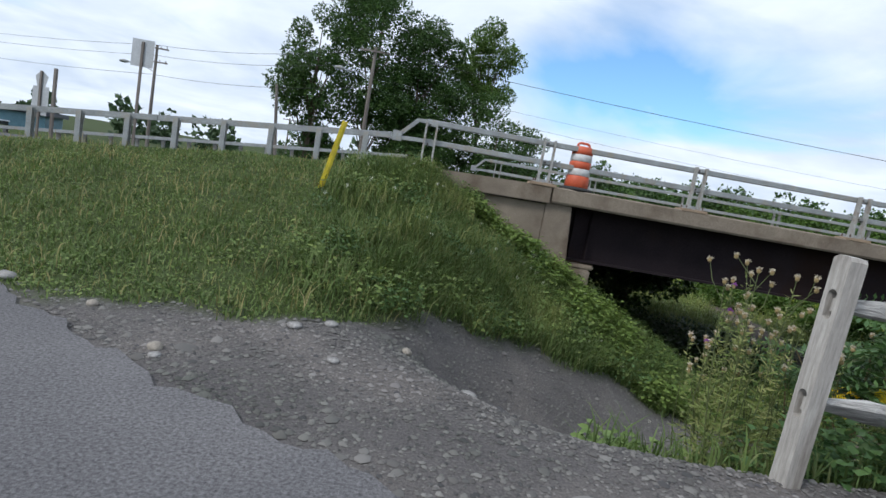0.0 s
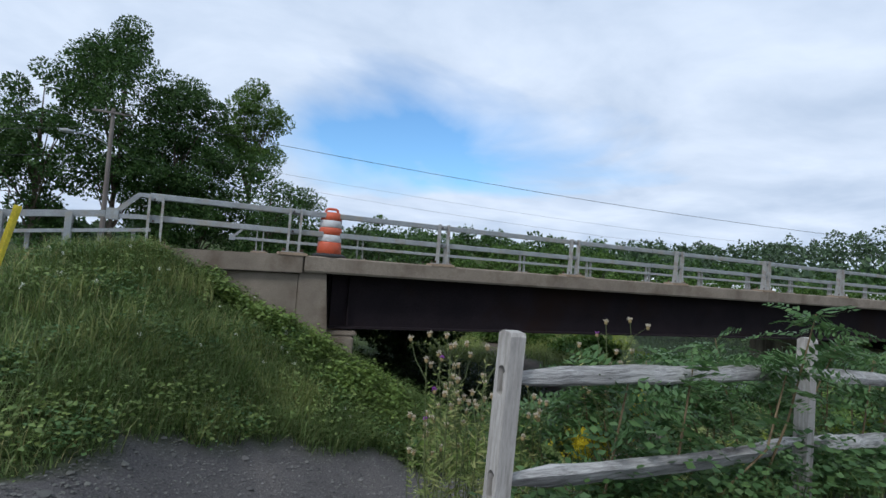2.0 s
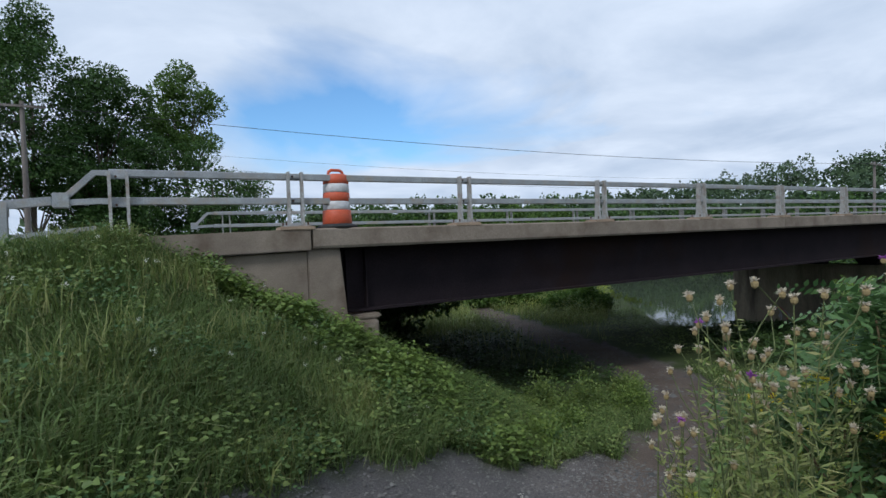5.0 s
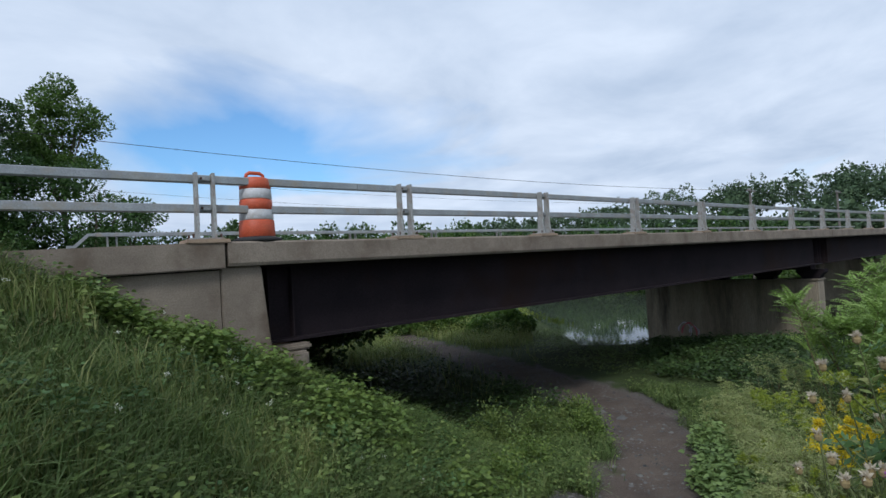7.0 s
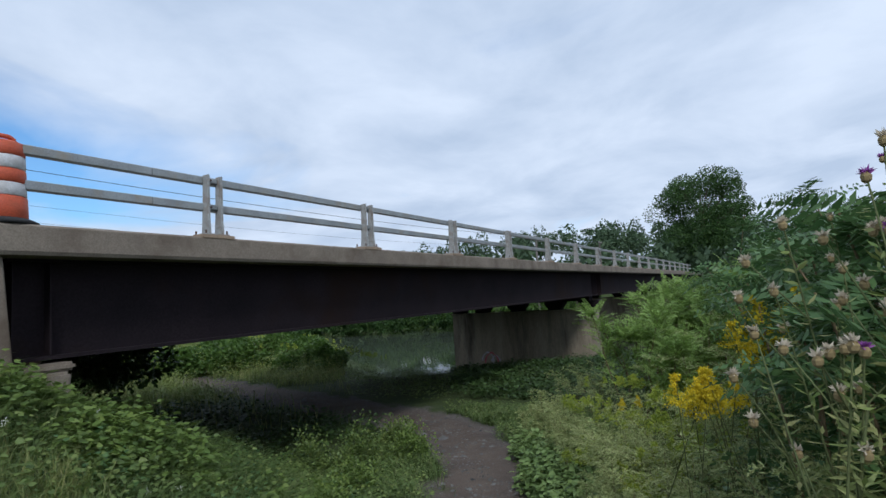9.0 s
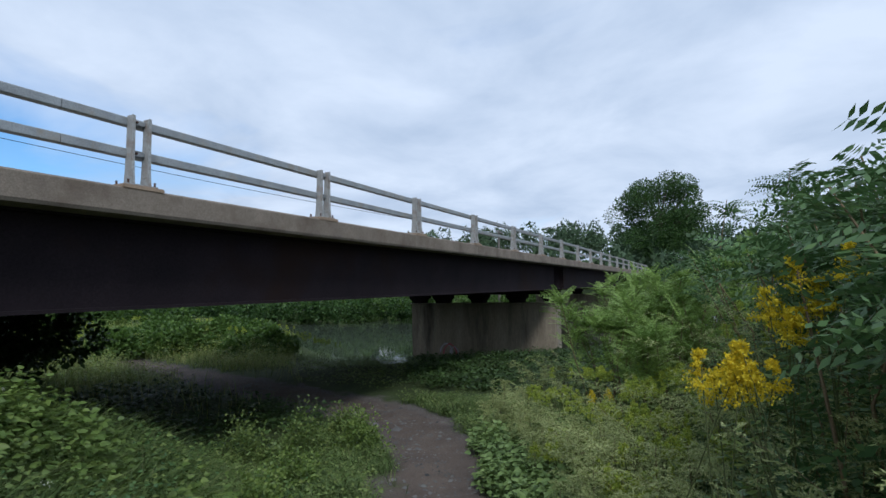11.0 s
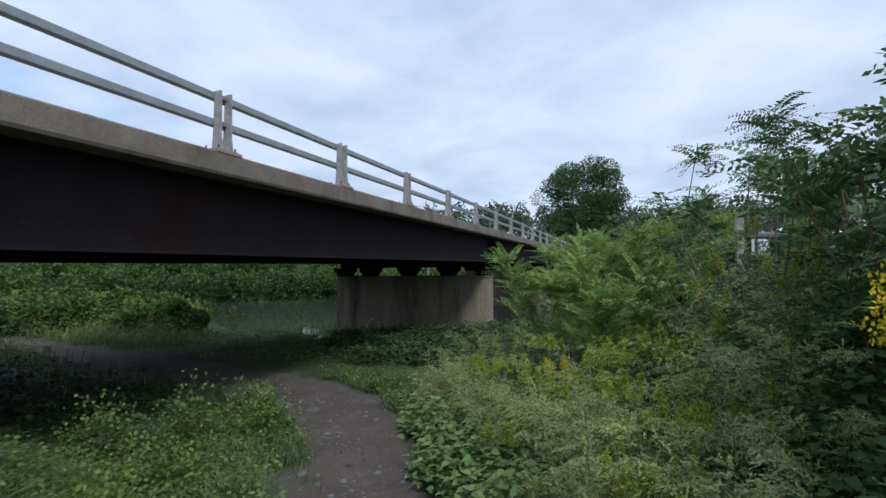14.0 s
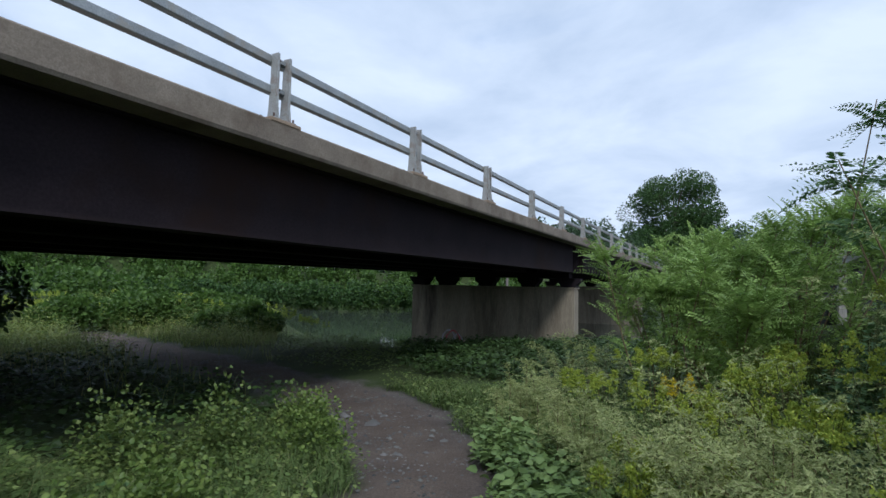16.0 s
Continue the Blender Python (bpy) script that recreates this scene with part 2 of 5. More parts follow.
M["signwhite"] = surface("white_sign_face", (0.66, 0.68, 0.72), (0.74, 0.76, 0.8), 8, 60, 0.4)
M["signblue"] = surface("blue_lettering", (0.04, 0.10, 0.30), (0.05, 0.13, 0.36), 8, 60, 0.4)
M["graffiti_red"] = surface("red_spray_paint", (0.36, 0.07, 0.09), (0.46, 0.12, 0.13), 5, 40, 0.7)
M["graffiti_pale"] = surface("pale_spray_paint", (0.30, 0.29, 0.33), (0.42, 0.40, 0.44), 5, 40, 0.7)

# ground: turf soil, and bare dirt and fine gravel where feet and wheels keep it open
gm, gn, gl, gb = material("ground_soil", 0.95, 0, 0.2)
gv = coords(gn, gl)
soil, _ = noise_ramp(gn, gl, gv, 2.2, [(0.3, (0.030, 0.045, 0.014)), (0.7, (0.055, 0.075, 0.022))])
dirtc, _ = noise_ramp(gn, gl, gv, 0.9, [(0.25, (0.08, 0.075, 0.076)), (0.5, (0.115, 0.107, 0.105)), (0.75, (0.155, 0.14, 0.13))])
speck, sf = noise_ramp(gn, gl, gv, 55, [(0.32, (0.55, 0.55, 0.56)), (0.5, (0.95, 0.95, 0.95)), (0.72, (1.5, 1.48, 1.45))], 5.0, 0.75)
dirt2 = mix(gn, gl, 1.0, dirtc, speck, "MULTIPLY")
at_ = gn.new("ShaderNodeAttribute")
at_.attribute_name = "bare"
tr_ = gn.new("ShaderNodeAttribute")
tr_.attribute_name = "trodden"
earth, _ = noise_ramp(gn, gl, gv, 1.4, [(0.3, (0.085, 0.066, 0.055)), (0.7, (0.14, 0.11, 0.088))])
earth2 = mix(gn, gl, 1.0, earth, speck, "MULTIPLY")
dirt2 = mix(gn, gl, tr_.outputs["Fac"], dirt2, earth2)
gl.new(mix(gn, gl, at_.outputs["Fac"], soil, dirt2), gb.inputs["Base Color"])
bump(gn, gl, gb, sf, 0.9, 0.012)
M["ground"] = gm

wm, wn_, wl_, wb_ = material("river_water", 0.04, 0, 0.5)
wb_.inputs["Base Color"].default_value = (0.05, 0.06, 0.045, 1)
wb_.inputs["IOR"].default_value = 1.33
wv = coords(wn_, wl_, (1, 1, 1))
_, wf = noise_ramp(wn_, wl_, wv, 1.6, [(0, (0, 0, 0)), (1, (1, 1, 1))], 3.0)
bump(wn_, wl_, wb_, wf, 0.10, 0.02)
M["water"] = wm

# ---- building helpers ----
rng = np.random.default_rng(7)


def part(name, bm, mat, parent=None, label="", smooth=False):
    """Links a bmesh as one mesh object under a thing or under a part."""
    me = bpy.data.meshes.new(name)
    bmesh.ops.recalc_face_normals(bm, faces=bm.faces)
    bm.to_mesh(me)
    bm.free()
    me.materials.append(M[mat])
    if smooth:
        me.shade_smooth()
    ob = new(name, me)
    if parent:
        ob.parent = parent
    return tagged(ob, label)


def thing(name, label, category, group="", at=None, kind=""):
    ob = new(name)
    if at is not None:
        ob.matrix_basis = at
    return tagged(ob, label, category, group, kind)


def mesh_part(name, verts, polys, mat, parent=None, label="", smooth=False):
    """A mesh from numpy arrays: verts (n, 3), polys (m, k)."""
    me = bpy.data.meshes.new(name)
    verts, polys = np.asarray(verts, np.float32), np.asarray(polys, np.int32)
    k = polys.shape[1]
    me.vertices.add(len(verts))
    me.vertices.foreach_set("co", verts.ravel())
    me.loops.add(polys.size)
    me.loops.foreach_set("vertex_index", polys.ravel())
    me.polygons.add(len(polys))
    me.polygons.foreach_set("loop_start", np.arange(0, polys.size, k, dtype=np.int32))
    me.update(calc_edges=True)
    me.materials.append(M[mat])
    if smooth:
        me.shade_smooth()
    ob = new(name, me)
    if parent:
        ob.parent = parent
    return tagged(ob, label)


def box(bm, x0, x1, y0, y1, z0, z1, bevel=0.0):
    r = bmesh.ops.create_cube(bm, size=1, matrix=Matrix.Translation(((x0 + x1) / 2, (y0 + y1) / 2, (z0 + z1) / 2)) @ Matrix.Diagonal((x1 - x0, y1 - y0, z1 - z0, 1)))
    if bevel:
        es = {e for v in r["verts"] for e in v.link_edges}
        bmesh.ops.bevel(bm, geom=list(es), offset=bevel, segments=2, affect="EDGES", clamp_overlap=True)
    return bm


def boxed(x0, x1, y0, y1, z0, z1, bevel=0.0):
    return box(bmesh.new(), x0, x1, y0, y1, z0, z1, bevel)


def tube_into(bm, pts, radii, sides=8, square=False):
    """Sweeps a round or square section along points."""
    pts = [Vector(p) for p in pts]
    rings = []
    for i, p in enumerate(pts):
        d = (pts[min(i + 1, len(pts) - 1)] - pts[max(i - 1, 0)]).normalized()
        side = d.cross(Vector((0, 0, 1)))
        if side.length < 1e-3:
            side = Vector((1, 0, 0))
        side.normalize()
        up = side.cross(d)
        r = radii[i] if isinstance(radii, (list, tuple)) else radii
        ring = []
        for k in range(sides):
            a = 2 * math.pi * (k + (0.5 if square else 0)) / sides
            ring.append(bm.verts.new(p + (side * math.cos(a) + up * math.sin(a)) * r))
        rings.append(ring)
    for a, b in zip(rings, rings[1:]):
        for k in range(sides):
            bm.faces.new((a[k], a[(k + 1) % sides], b[(k + 1) % sides], b[k]))
    bm.faces.new(rings[0][::-1])
    bm.faces.new(rings[-1])
    return bm


def tube(pts, radii, sides=8, square=False):
    return tube_into(bmesh.new(), pts, radii, sides, square)


def lathe(profile, sides=20):
    bm = bmesh.new()
    rings = [[bm.verts.new((r * math.cos(2 * math.pi * k / sides), r * math.sin(2 * math.pi * k / sides), z)) for k in range(sides)] for r, z in profile]
    for a, b in zip(rings, rings[1:]):
        for k in range(sides):
            bm.faces.new((a[k], a[(k + 1) % sides], b[(k + 1) % sides], b[k]))
    bm.faces.new(rings[0][::-1])
    bm.faces.new(rings[-1])
    return bm


def sstep(a, b, v):
    t = np.clip((np.asarray(v, float) - a) / (b - a), 0, 1)
    return t * t * (3 - 2 * t)


def wobble(x, y, f, seed=0.0):
    """Cheap smooth variation between -1 and 1."""
    return (np.sin(x * f + seed) * np.cos(y * f * 1.13 - seed * 1.7) + 0.6 * np.sin(x * f * 2.3 - y * f * 1.9 + seed * 2.1) + 0.4 * np.cos(y * f * 3.7 + x * f * 2.9 + seed)) / 2.0


# ---- the lie of the land ----
PATH_LINE = [(-4.9, -7.6), (-4.4, -6.5), (-3.0, -5.6), (-1.2, -4.7), (0.6, -3.75), (2.3, -2.9), (3.9, -2.1), (5.6, -0.6), (6.6, 1.6), (7.3, 4.0), (8.6, 8.5), (10.2, 15.0)]
WATER_Z = -3.6


def path_distance(x, y):
    best = np.full(np.shape(x), 1e9)
    for (ax, ay), (bx, by) in zip(PATH_LINE, PATH_LINE[1:]):
        dx, dy = bx - ax, by - ay
        t = np.clip(((x - ax) * dx + (y - ay) * dy) / (dx * dx + dy * dy), 0, 1)
        best = np.minimum(best, np.hypot(x - ax - t * dx, y - ay - t * dy))
    return best


def road_z(x):
    return 1.5 + 0.105 * np.minimum(0.0, np.asarray(x, float) + 6.5)


def ground(x, y):
    x, y = np.asarray(x, float), np.asarray(y, float)
    u = (x + 5) * 0.86 + (y + 8) * 0.5
    low = np.interp(u, [-60, 0.0, 0.45, 0.75, 1.1, 2.3, 3.4, 4.2, 4.8, 8, 12, 20], [0, 0, -0.06, -0.20, -0.44, -1.10, -1.42, -1.60, -1.72, -2.0, -2.2, -2.3])
    # river channel beyond the low meadow, and the far bank
    wa, wb = x * 0.80 + y * 0.60 - 18.5, x * 0.77 - y * 0.63 - 8.0
    chan = np.interp(np.minimum(wa, wb), [-6, -3, -1, 0.5, 3, 8], [0, -0.3, -0.8, -1.6, -2.8, -3.0])
    chan = chan + np.interp(wa, [43.5, 47, 54, 82], [0, 1.6, 6.2, 6.7])
    low = low + chan
    wf = (-8.05 + 0.09 * (x + 2.85)) - y
    plateau = -0.085 * np.clip(x, 0, 14) + 0 * y
    k = sstep(-1.7, 0.1, wf) * (1 - sstep(16, 24, x))
    base = low + (plateau - low) * k
    # embankment under the road, falling to the lot and round the abutment
    zr = np.maximum(road_z(x), 0.2) - 0.06
    dx, dy = np.maximum(0, x + 5.15), np.maximum(0, -0.9 - y)
    dy2 = np.maximum(0, y - 10.4)
    emb = zr - 0.55 * dx - np.interp(x, [-6.0, -3.6], [0.27, 0.42]) * dy - 0.45 * dy2
    s = 0.18
    m = np.maximum(base, emb) + s * np.log1p(np.exp(-np.abs(base - emb) / s)) * 0.5
    far = np.hypot(x - 5, y - 5)
    # wooded hills round about
    m = m + 9.0 * sstep(110, 230, far) * sstep(-0.4, 0.5, x / (np.abs(y) + 60))
    m = m + 0.03 * wobble(x, y, 1.7, 1.0) * (1 - k)
    return m


def bare(x, y):
    """1 where the ground is kept open: lot, trail and footpath."""
    x, y = np.asarray(x, float), np.asarray(y, float)
    n = 0.24 * wobble(x, y, 2.6, 0.4) + 0.16 * wobble(x, y, 7.0, 2.0) + 0.10 * wobble(x, y, 15.0, 1.0)
    edge = np.interp(x, [-30, -8, -7.4, -6.5, -5.7, -5.2, -4.7, -4.0, -3.2, -2.3, -1.45, 0.3], [-6.9, -6.87, -6.78, -6.69, -6.45, -5.6, -4.9, -4.2, -3.6, -3.1, -2.75, -2.5])
    right = np.interp(y, [-20, -8.25, -7.9, -7.4, -6.6, -5.6, -5.0, -4.4, -3.8], [60, 60, -3.3, -3.8, -3.3, -2.2, -1.0, 0.2, 1.0])
    lot = sstep(0.18, -0.18, y - edge + n * 0.8) * sstep(0.12, -0.12, x - right + n * 0.4)
    way = sstep(0.16, -0.12, path_distance(x, y) - np.interp(x, [-5, -3.2, -1.6, 0, 4, 6, 12], [0.8, 1.0, 0.85, 0.65, 0.82, 0.95, 0.7]) + n * 1.3)
    return np.clip(np.maximum(lot, way), 0, 1)


def spread(lo, hi, step, reach, grow=1.28):
    core = np.arange(lo, hi + step / 2, step)
    out, d = [], step
    a = hi
    while a < reach:
        d *= grow
        a += d
        out.append(a)
    low, d, a = [], step, lo
    while a > -reach:
        d *= grow
        a -= d
        low.append(a)
    return np.array(low[::-1] + list(core) + out)


gx, gy = spread(-15, 30, 0.22, 900), spread(-15, 26, 0.22, 900)
GX, GY = np.meshgrid(gx, gy, indexing="ij")
GZ = ground(GX, GY)
nx, ny = GX.shape
idx = np.arange(nx * ny).reshape(nx, ny)
quads = np.stack([idx[:-1, :-1], idx[1:, :-1], idx[1:, 1:], idx[:-1, 1:]], -1).reshape(-1, 4)
land = mesh_part("ground", np.stack([GX, GY, GZ], -1).reshape(-1, 3), quads, "ground", smooth=True)
tagged(land, "sloping ground of soil, bare dirt and fine gravel", "ground", kind="structure")
ba = land.data.attributes.new("bare", "FLOAT", "POINT")
ba.data.foreach_set("value", bare(GX, GY).ravel().astype(np.float32))
tw = land.data.attributes.new("trodden", "FLOAT", "POINT")
tw.data.foreach_set("value", (sstep(1.3, 0.3, path_distance(GX, GY)) * sstep(-1.8, 1.2, GX)).ravel().astype(np.float32))

# paved edge of the parking lot
bm = bmesh.new()
lot_pts = [(-40, 5.2), (-14, -2.8), (-9.6, -5.9), (-8.0, -7.0), (-6.4, -8.05), (-5.2, -8.7), (-3.8, -9.25), (-1, -10.2), (6, -12.2), (6, -40), (-40, -40)]
lot_pts[0], lot_pts[1] = (-40, -6.4), (-13, -6.6)
ring = []
for (ax, ay), (bx, by) in zip(lot_pts, lot_pts[1:] + lot_pts[:1]):
    n = max(1, int(min(60, math.hypot(bx - ax, by - ay) / 0.12))) if max(ax, bx) < 7 and min(ay, by) > -13 and min(ax, bx) > -14 else 1
    for i in range(n):
        t = i / n
        px, py = ax + (bx - ax) * t, ay + (by - ay) * t
        j = 0.05 * math.sin(px * 9.1) + 0.035 * math.sin(px * 23 + 1)
        ring.append(bm.verts.new((px, py + (j if n > 1 else 0), 0.035)))
bm.faces.new(ring)
ext = bmesh.ops.extrude_face_region(bm, geom=list(bm.faces))
bmesh.ops.translate(bm, verts=[v for v in ext["geom"] if isinstance(v, bmesh.types.BMVert)], vec=(0, 0, -0.12))
bmesh.ops.triangulate(bm, faces=bm.faces)
pv = part("pavement", bm, "asphalt")
tagged(pv, "worn grey asphalt with a crumbled edge", "pavement", kind="structure")

wat = mesh_part("water", [(14, -160, WATER_Z), (150, -160, WATER_Z), (150, 200, WATER_Z), (-40, 200, WATER_Z), (-40, 60, WATER_Z), (14, 8, WATER_Z)], [(0, 1, 2, 3, 4, 5)], "water")
tagged(wat, "still dark river water reflecting the sky", "river", kind="structure")

# approach road on the embankment
bm = bmesh.new()
xs = [-120, -60, -40, -25, -14, -10, -6.5, -2.66]
va = [bm.verts.new((x, 0.35, max(float(road_z(x)), 0.25))) for x in xs]
vb = [bm.verts.new((x, 9.0, max(float(road_z(x)), 0.25))) for x in xs]
for i in range(len(xs) - 1):
    bm.faces.new((va[i], va[i + 1], vb[i + 1], vb[i]))
ext = bmesh.ops.extrude_face_region(bm, geom=list(bm.faces))
bmesh.ops.translate(bm, verts=[v for v in ext["geom"] if isinstance(v, bmesh.types.BMVert)], vec=(0, 0, -0.3))
tagged(part("road", bm, "road"), "asphalt approach road on the embankment", "road", kind="structure")

# ---- bridge ----
DECK_W = 9.3
POST_X = [-5.25, -2.86, 0.30, 3.83, 7.33, 10.91, 14.55] + [14.55 + 3.63 * i for i in range(1, 14)]
bridge = thing("road_bridge", "long low road bridge with concrete deck edge and dark steel girders", "bridge")


def deck_profile(x0, x1):
    """Deck slab with raised kerbs on both sides."""
    bm = bmesh.new()
    prof = [(-0.10, 1.36), (-0.12, 1.40), (-0.12, 1.66), (-0.09, 1.685), (0.42, 1.685), (0.46, 1.52), (8.84, 1.52), (8.88, 1.685), (9.39, 1.685), (9.42, 1.66), (9.42, 1.40), (9.40, 1.36)]
    a = [bm.verts.new((x0, y, z)) for y, z in prof]
    b = [bm.verts.new((x1, y, z)) for y, z in prof]
    n = len(prof)
    for i in range(n):
        bm.faces.new((a[i], a[(i + 1) % n], b[(i + 1) % n], b[i]))
    bm.faces.new(a[::-1])
    bm.faces.new(b)
    return bm


spans = [(-2.63, 10.9), (10.915, 22.5), (22.53, 34.6), (34.63, 46.8), (46.83, 60.0), (60.03, 82.0)]
for a, b in spans:
    part("deck_slab", deck_profile(a, b), "concrete", bridge, "weathered concrete deck edge with rust streaks")


def girder(x0, x1, y, stiff=True):
    bm = boxed(x0, x1, y - 0.012, y + 0.012, 0.28, 1.33)
    box(bm, x0, x1, y - 0.19, y + 0.19, 0.24, 0.28)
    box(bm, x0, x1, y - 0.17, y + 0.17, 1.33, 1.358)
    if stiff:
        for x in (x0 + 0.06, x0 + 0.42, x1 - 0.42, x1 - 0.06):
            box(bm, x - 0.01, x + 0.01, y - 0.15, y + 0.15, 0.285, 1.325)
    return bm


for i, y in enumerate((0.45, 2.55, 4.65, 6.75, 8.85)):
    for x0, x1 in ((-2.02, 22.3), (22.75, 46.6), (47.0, 82.0)):
        part("girder", girder(x0, x1, y), "girder", bridge, "dark painted steel girder")
for x in (-1.9, 4.0, 10.0, 16.0, 22.1, 22.95, 34.0):
    for y in (0.47, 2.57, 4.67, 6.77):
        part("cross_brace", boxed(x - 0.05, x + 0.05, y, y + 2.06, 0.75, 1.15), "girder", bridge)

# abutment and wing wall
abut = thing("abutment", "stained concrete bridge abutment with a long wing wall", "abutment")


def slab_xz(outline, y0, y1):
    bm = bmesh.new()
    a = [bm.verts.new((x, y0, z)) for x, z in outline]
    b = [bm.verts.new((x, y1, z)) for x, z in outline]
    n = len(outline)
    for i in range(n):
        bm.faces.new((a[i], a[(i + 1) % n], b[(i + 1) % n], b[i]))
    bm.faces.new(a[::-1])
    bm.faces.new(b)
    return bm


bm = slab_xz([(-6.4, 1.26), (-6.4, -0.6), (-2.72, -1.2), (-2.72, 1.315)], 0.0, 0.40)
part("wing_wall", bm, "concrete", abut, "board-marked concrete wing wall")
bm = slab_xz([(-2.708, 1.352), (-2.708, -1.4), (-1.93, -1.4), (-2.17, 1.352)], -0.02, 0.42)
bmesh.ops.bevel(bm, geom=list(bm.edges), offset=0.015, segments=2, affect="EDGES")
part("end_block", bm, "concrete", abut, "pale streaked concrete end block")
bm = slab_xz([(-6.4, 1.60), (-6.4, 1.275), (-2.66, 1.335), (-2.66, 1.68)], -0.11, 0.46)
bmesh.ops.bevel(bm, geom=list(bm.edges), offset=0.015, segments=2, affect="EDGES")
part("coping", bm, "concrete", abut, "thick concrete coping with a cracked joint")
part("back_wall", boxed(-2.72, -2.32, 0.424, 8.9, -1.6, 1.35), "concrete", abut)
part("bearing_seat", boxed(-2.315, -1.50, 0.05, 8.9, -1.6, 0.10, 0.03), "concrete", abut, "broken concrete bearing seat")
part("seat_block", boxed(-2.16, -1.42, 0.12, 0.80, 0.105, 0.20, 0.03), "concrete", abut)
for y in (0.45, 2.55, 4.65, 6.75, 8.6):
    part("bearing", boxed(-1.98, -1.68, y - 0.14, y + 0.14, 0.205 if y < 1 else 0.105, 0.236, 0.01), "bolt", abut)
part("far_wing_wall", slab_xz([(-6.4, 1.55), (-6.4, -0.6), (-2.72, -1.2), (-2.72, 1.6)], 8.95, 9.40), "concrete", abut)


def pier(px, foot):
    p = thing("bridge_pier", "stained concrete wall pier with dark drip streaks", "pier", at=pose(px, 0, 0))
    bm = boxed(-0.45, 0.45, 0.45, 8.5, foot, -0.47, 0.05)
    part("pier_wall", bm, "pier", p)
    part("pier_cap", boxed(-0.50, 0.50, 0.40, 8.55, -0.466, -0.40, 0.015), "pier", p)
    for y in (0.75, 2.55, 4.65, 6.75, 8.2):
        bm = bmesh.new()
        vs = []
        for z, h in ((-0.398, 0.34), (-0.30, 0.34), (-0.12, 0.52), (0.0, 0.52)):
            vs.append([bm.verts.new((sx * 0.3, y + sy * h, z)) for sx, sy in ((-1, -1), (1, -1), (1, 1), (-1, 1))])
        for a, b in zip(vs, vs[1:]):
            for k in range(4):
                bm.faces.new((a[k], a[(k + 1) % 4], b[(k + 1) % 4], b[k]))
        bm.faces.new(vs[0][::-1])
        bm.faces.new(vs[-1])
        part("bearing_pedestal", bm, "girder", p)
    part("end_diaphragm", boxed(-0.32, 0.32, 0.7, 8.3, 0.003, 0.236), "girder", p, "dark steel end diaphragm")
    return p


pier_a = pier(22.55, -4.6)
pier(46.8, -6.4)
# faded spray paint at the foot of the pier
gf = thing("spray_paint_tag", "faded red and white spray paint on the concrete pier", "graffiti")
for name, mat, cy, cz, ry, rz, turns, off in (("pale_stroke", "graffiti_pale", 6.42, -3.0, 0.30, 0.42, 0.8, 0.004), ("pale_stroke", "graffiti_pale", 5.95, -3.05, 0.2, 0.3, 0.6, 0.004), ("red_stroke", "graffiti_red", 6.2, -3.1, 0.34, 0.5, 0.55, 0.008)):
    bm = bmesh.new()
    prev = None
    for a in np.linspace(0, 2 * math.pi * turns, 18):
        w = 0.07 + 0.025 * math.sin(5 * a)
        pair = [bm.verts.new((22.10 - off, cy + (ry + k * w) * math.cos(a), cz + (rz + k * w) * math.sin(a))) for k in (0, 1)]
        if prev:
            bm.faces.new((prev[0], prev[1], pair[1], pair[0]))
        prev = pair
    part(name, bm, mat, gf)


# ---- bridge railing ----
def post_plate(dx):
    """One curved, tapering plate of a rail post."""
    bm = bmesh.new()
    prof = [(0.0, -0.085, 0.10), (0.12, -0.075, 0.085), (0.28, -0.045, 0.075), (0.5, -0.035, 0.065), (0.84, -0.035, 0.055)]
    rows = []
    for z, ya, yb in prof:
        rows.append([bm.verts.new((dx + sx * 0.012, y, z)) for sx, y in ((-1, ya), (1, ya), (1, yb), (-1, yb))])
    for a, b in zip(rows, rows[1:]):
        for k in range(4):
            bm.faces.new((a[k], a[(k + 1) % 4], b[(k + 1) % 4], b[k]))
    bm.faces.new(rows[0][::-1])
    bm.faces.new(rows[-1])
    # flange on the outer edge
    box(bm, dx - 0.02, dx + 0.02, -0.058, -0.046, 0.14, 0.84)
    return bm


def rail_post(m):
    p = thing("railing_post", "paired steel plate railing post bolted to a concrete pad", "railing post", "posts of the bridge railing", at=m)
    part("base_pad", boxed(-0.27, 0.27, -0.13, 0.24, -0.022, 0.035, 0.012), "rustcon", p, "rust-stained concrete pad")
    part("base_plate", boxed(-0.2, 0.2, -0.10, 0.18, 0.036, 0.055, 0.004), "plate", p)
    for dx in (-0.105, 0.105):
        b = post_plate(dx)
        bmesh.ops.translate(b, verts=b.verts, vec=(0, 0, 0.056))
        part("post_plate", b, "plate", p)
    for z in (0.445, 0.83):
        part("rail_bracket", boxed(-0.09, 0.09, 0.012, 0.045, z - 0.03, z + 0.03, 0.006), "galv", p)
        part("through_bolt", tube([(-0.03, -0.012, z), (-0.03, 0.02, z)], 0.016, 6), "bolt", p)
    for dx in (-0.17, 0.17):
        for dy in (-0.07, 0.15):
            part("anchor_bolt", tube([(dx, dy, 0.054), (dx, dy, 0.105)], 0.014, 6), "bolt", p)
    return p


first_post = rail_post(pose(POST_X[1], 0, 1.685))
for x in POST_X:
    if x != POST_X[1]:
        copy_thing(first_post, pose(x, 0, 1.685 if x > -4 else 1.63))
for x in [1.0 + 3.63 * i for i in range(-1, 17)]:
    copy_thing(first_post, pose(x, 9.27, 1.685, 0, 0, 180))


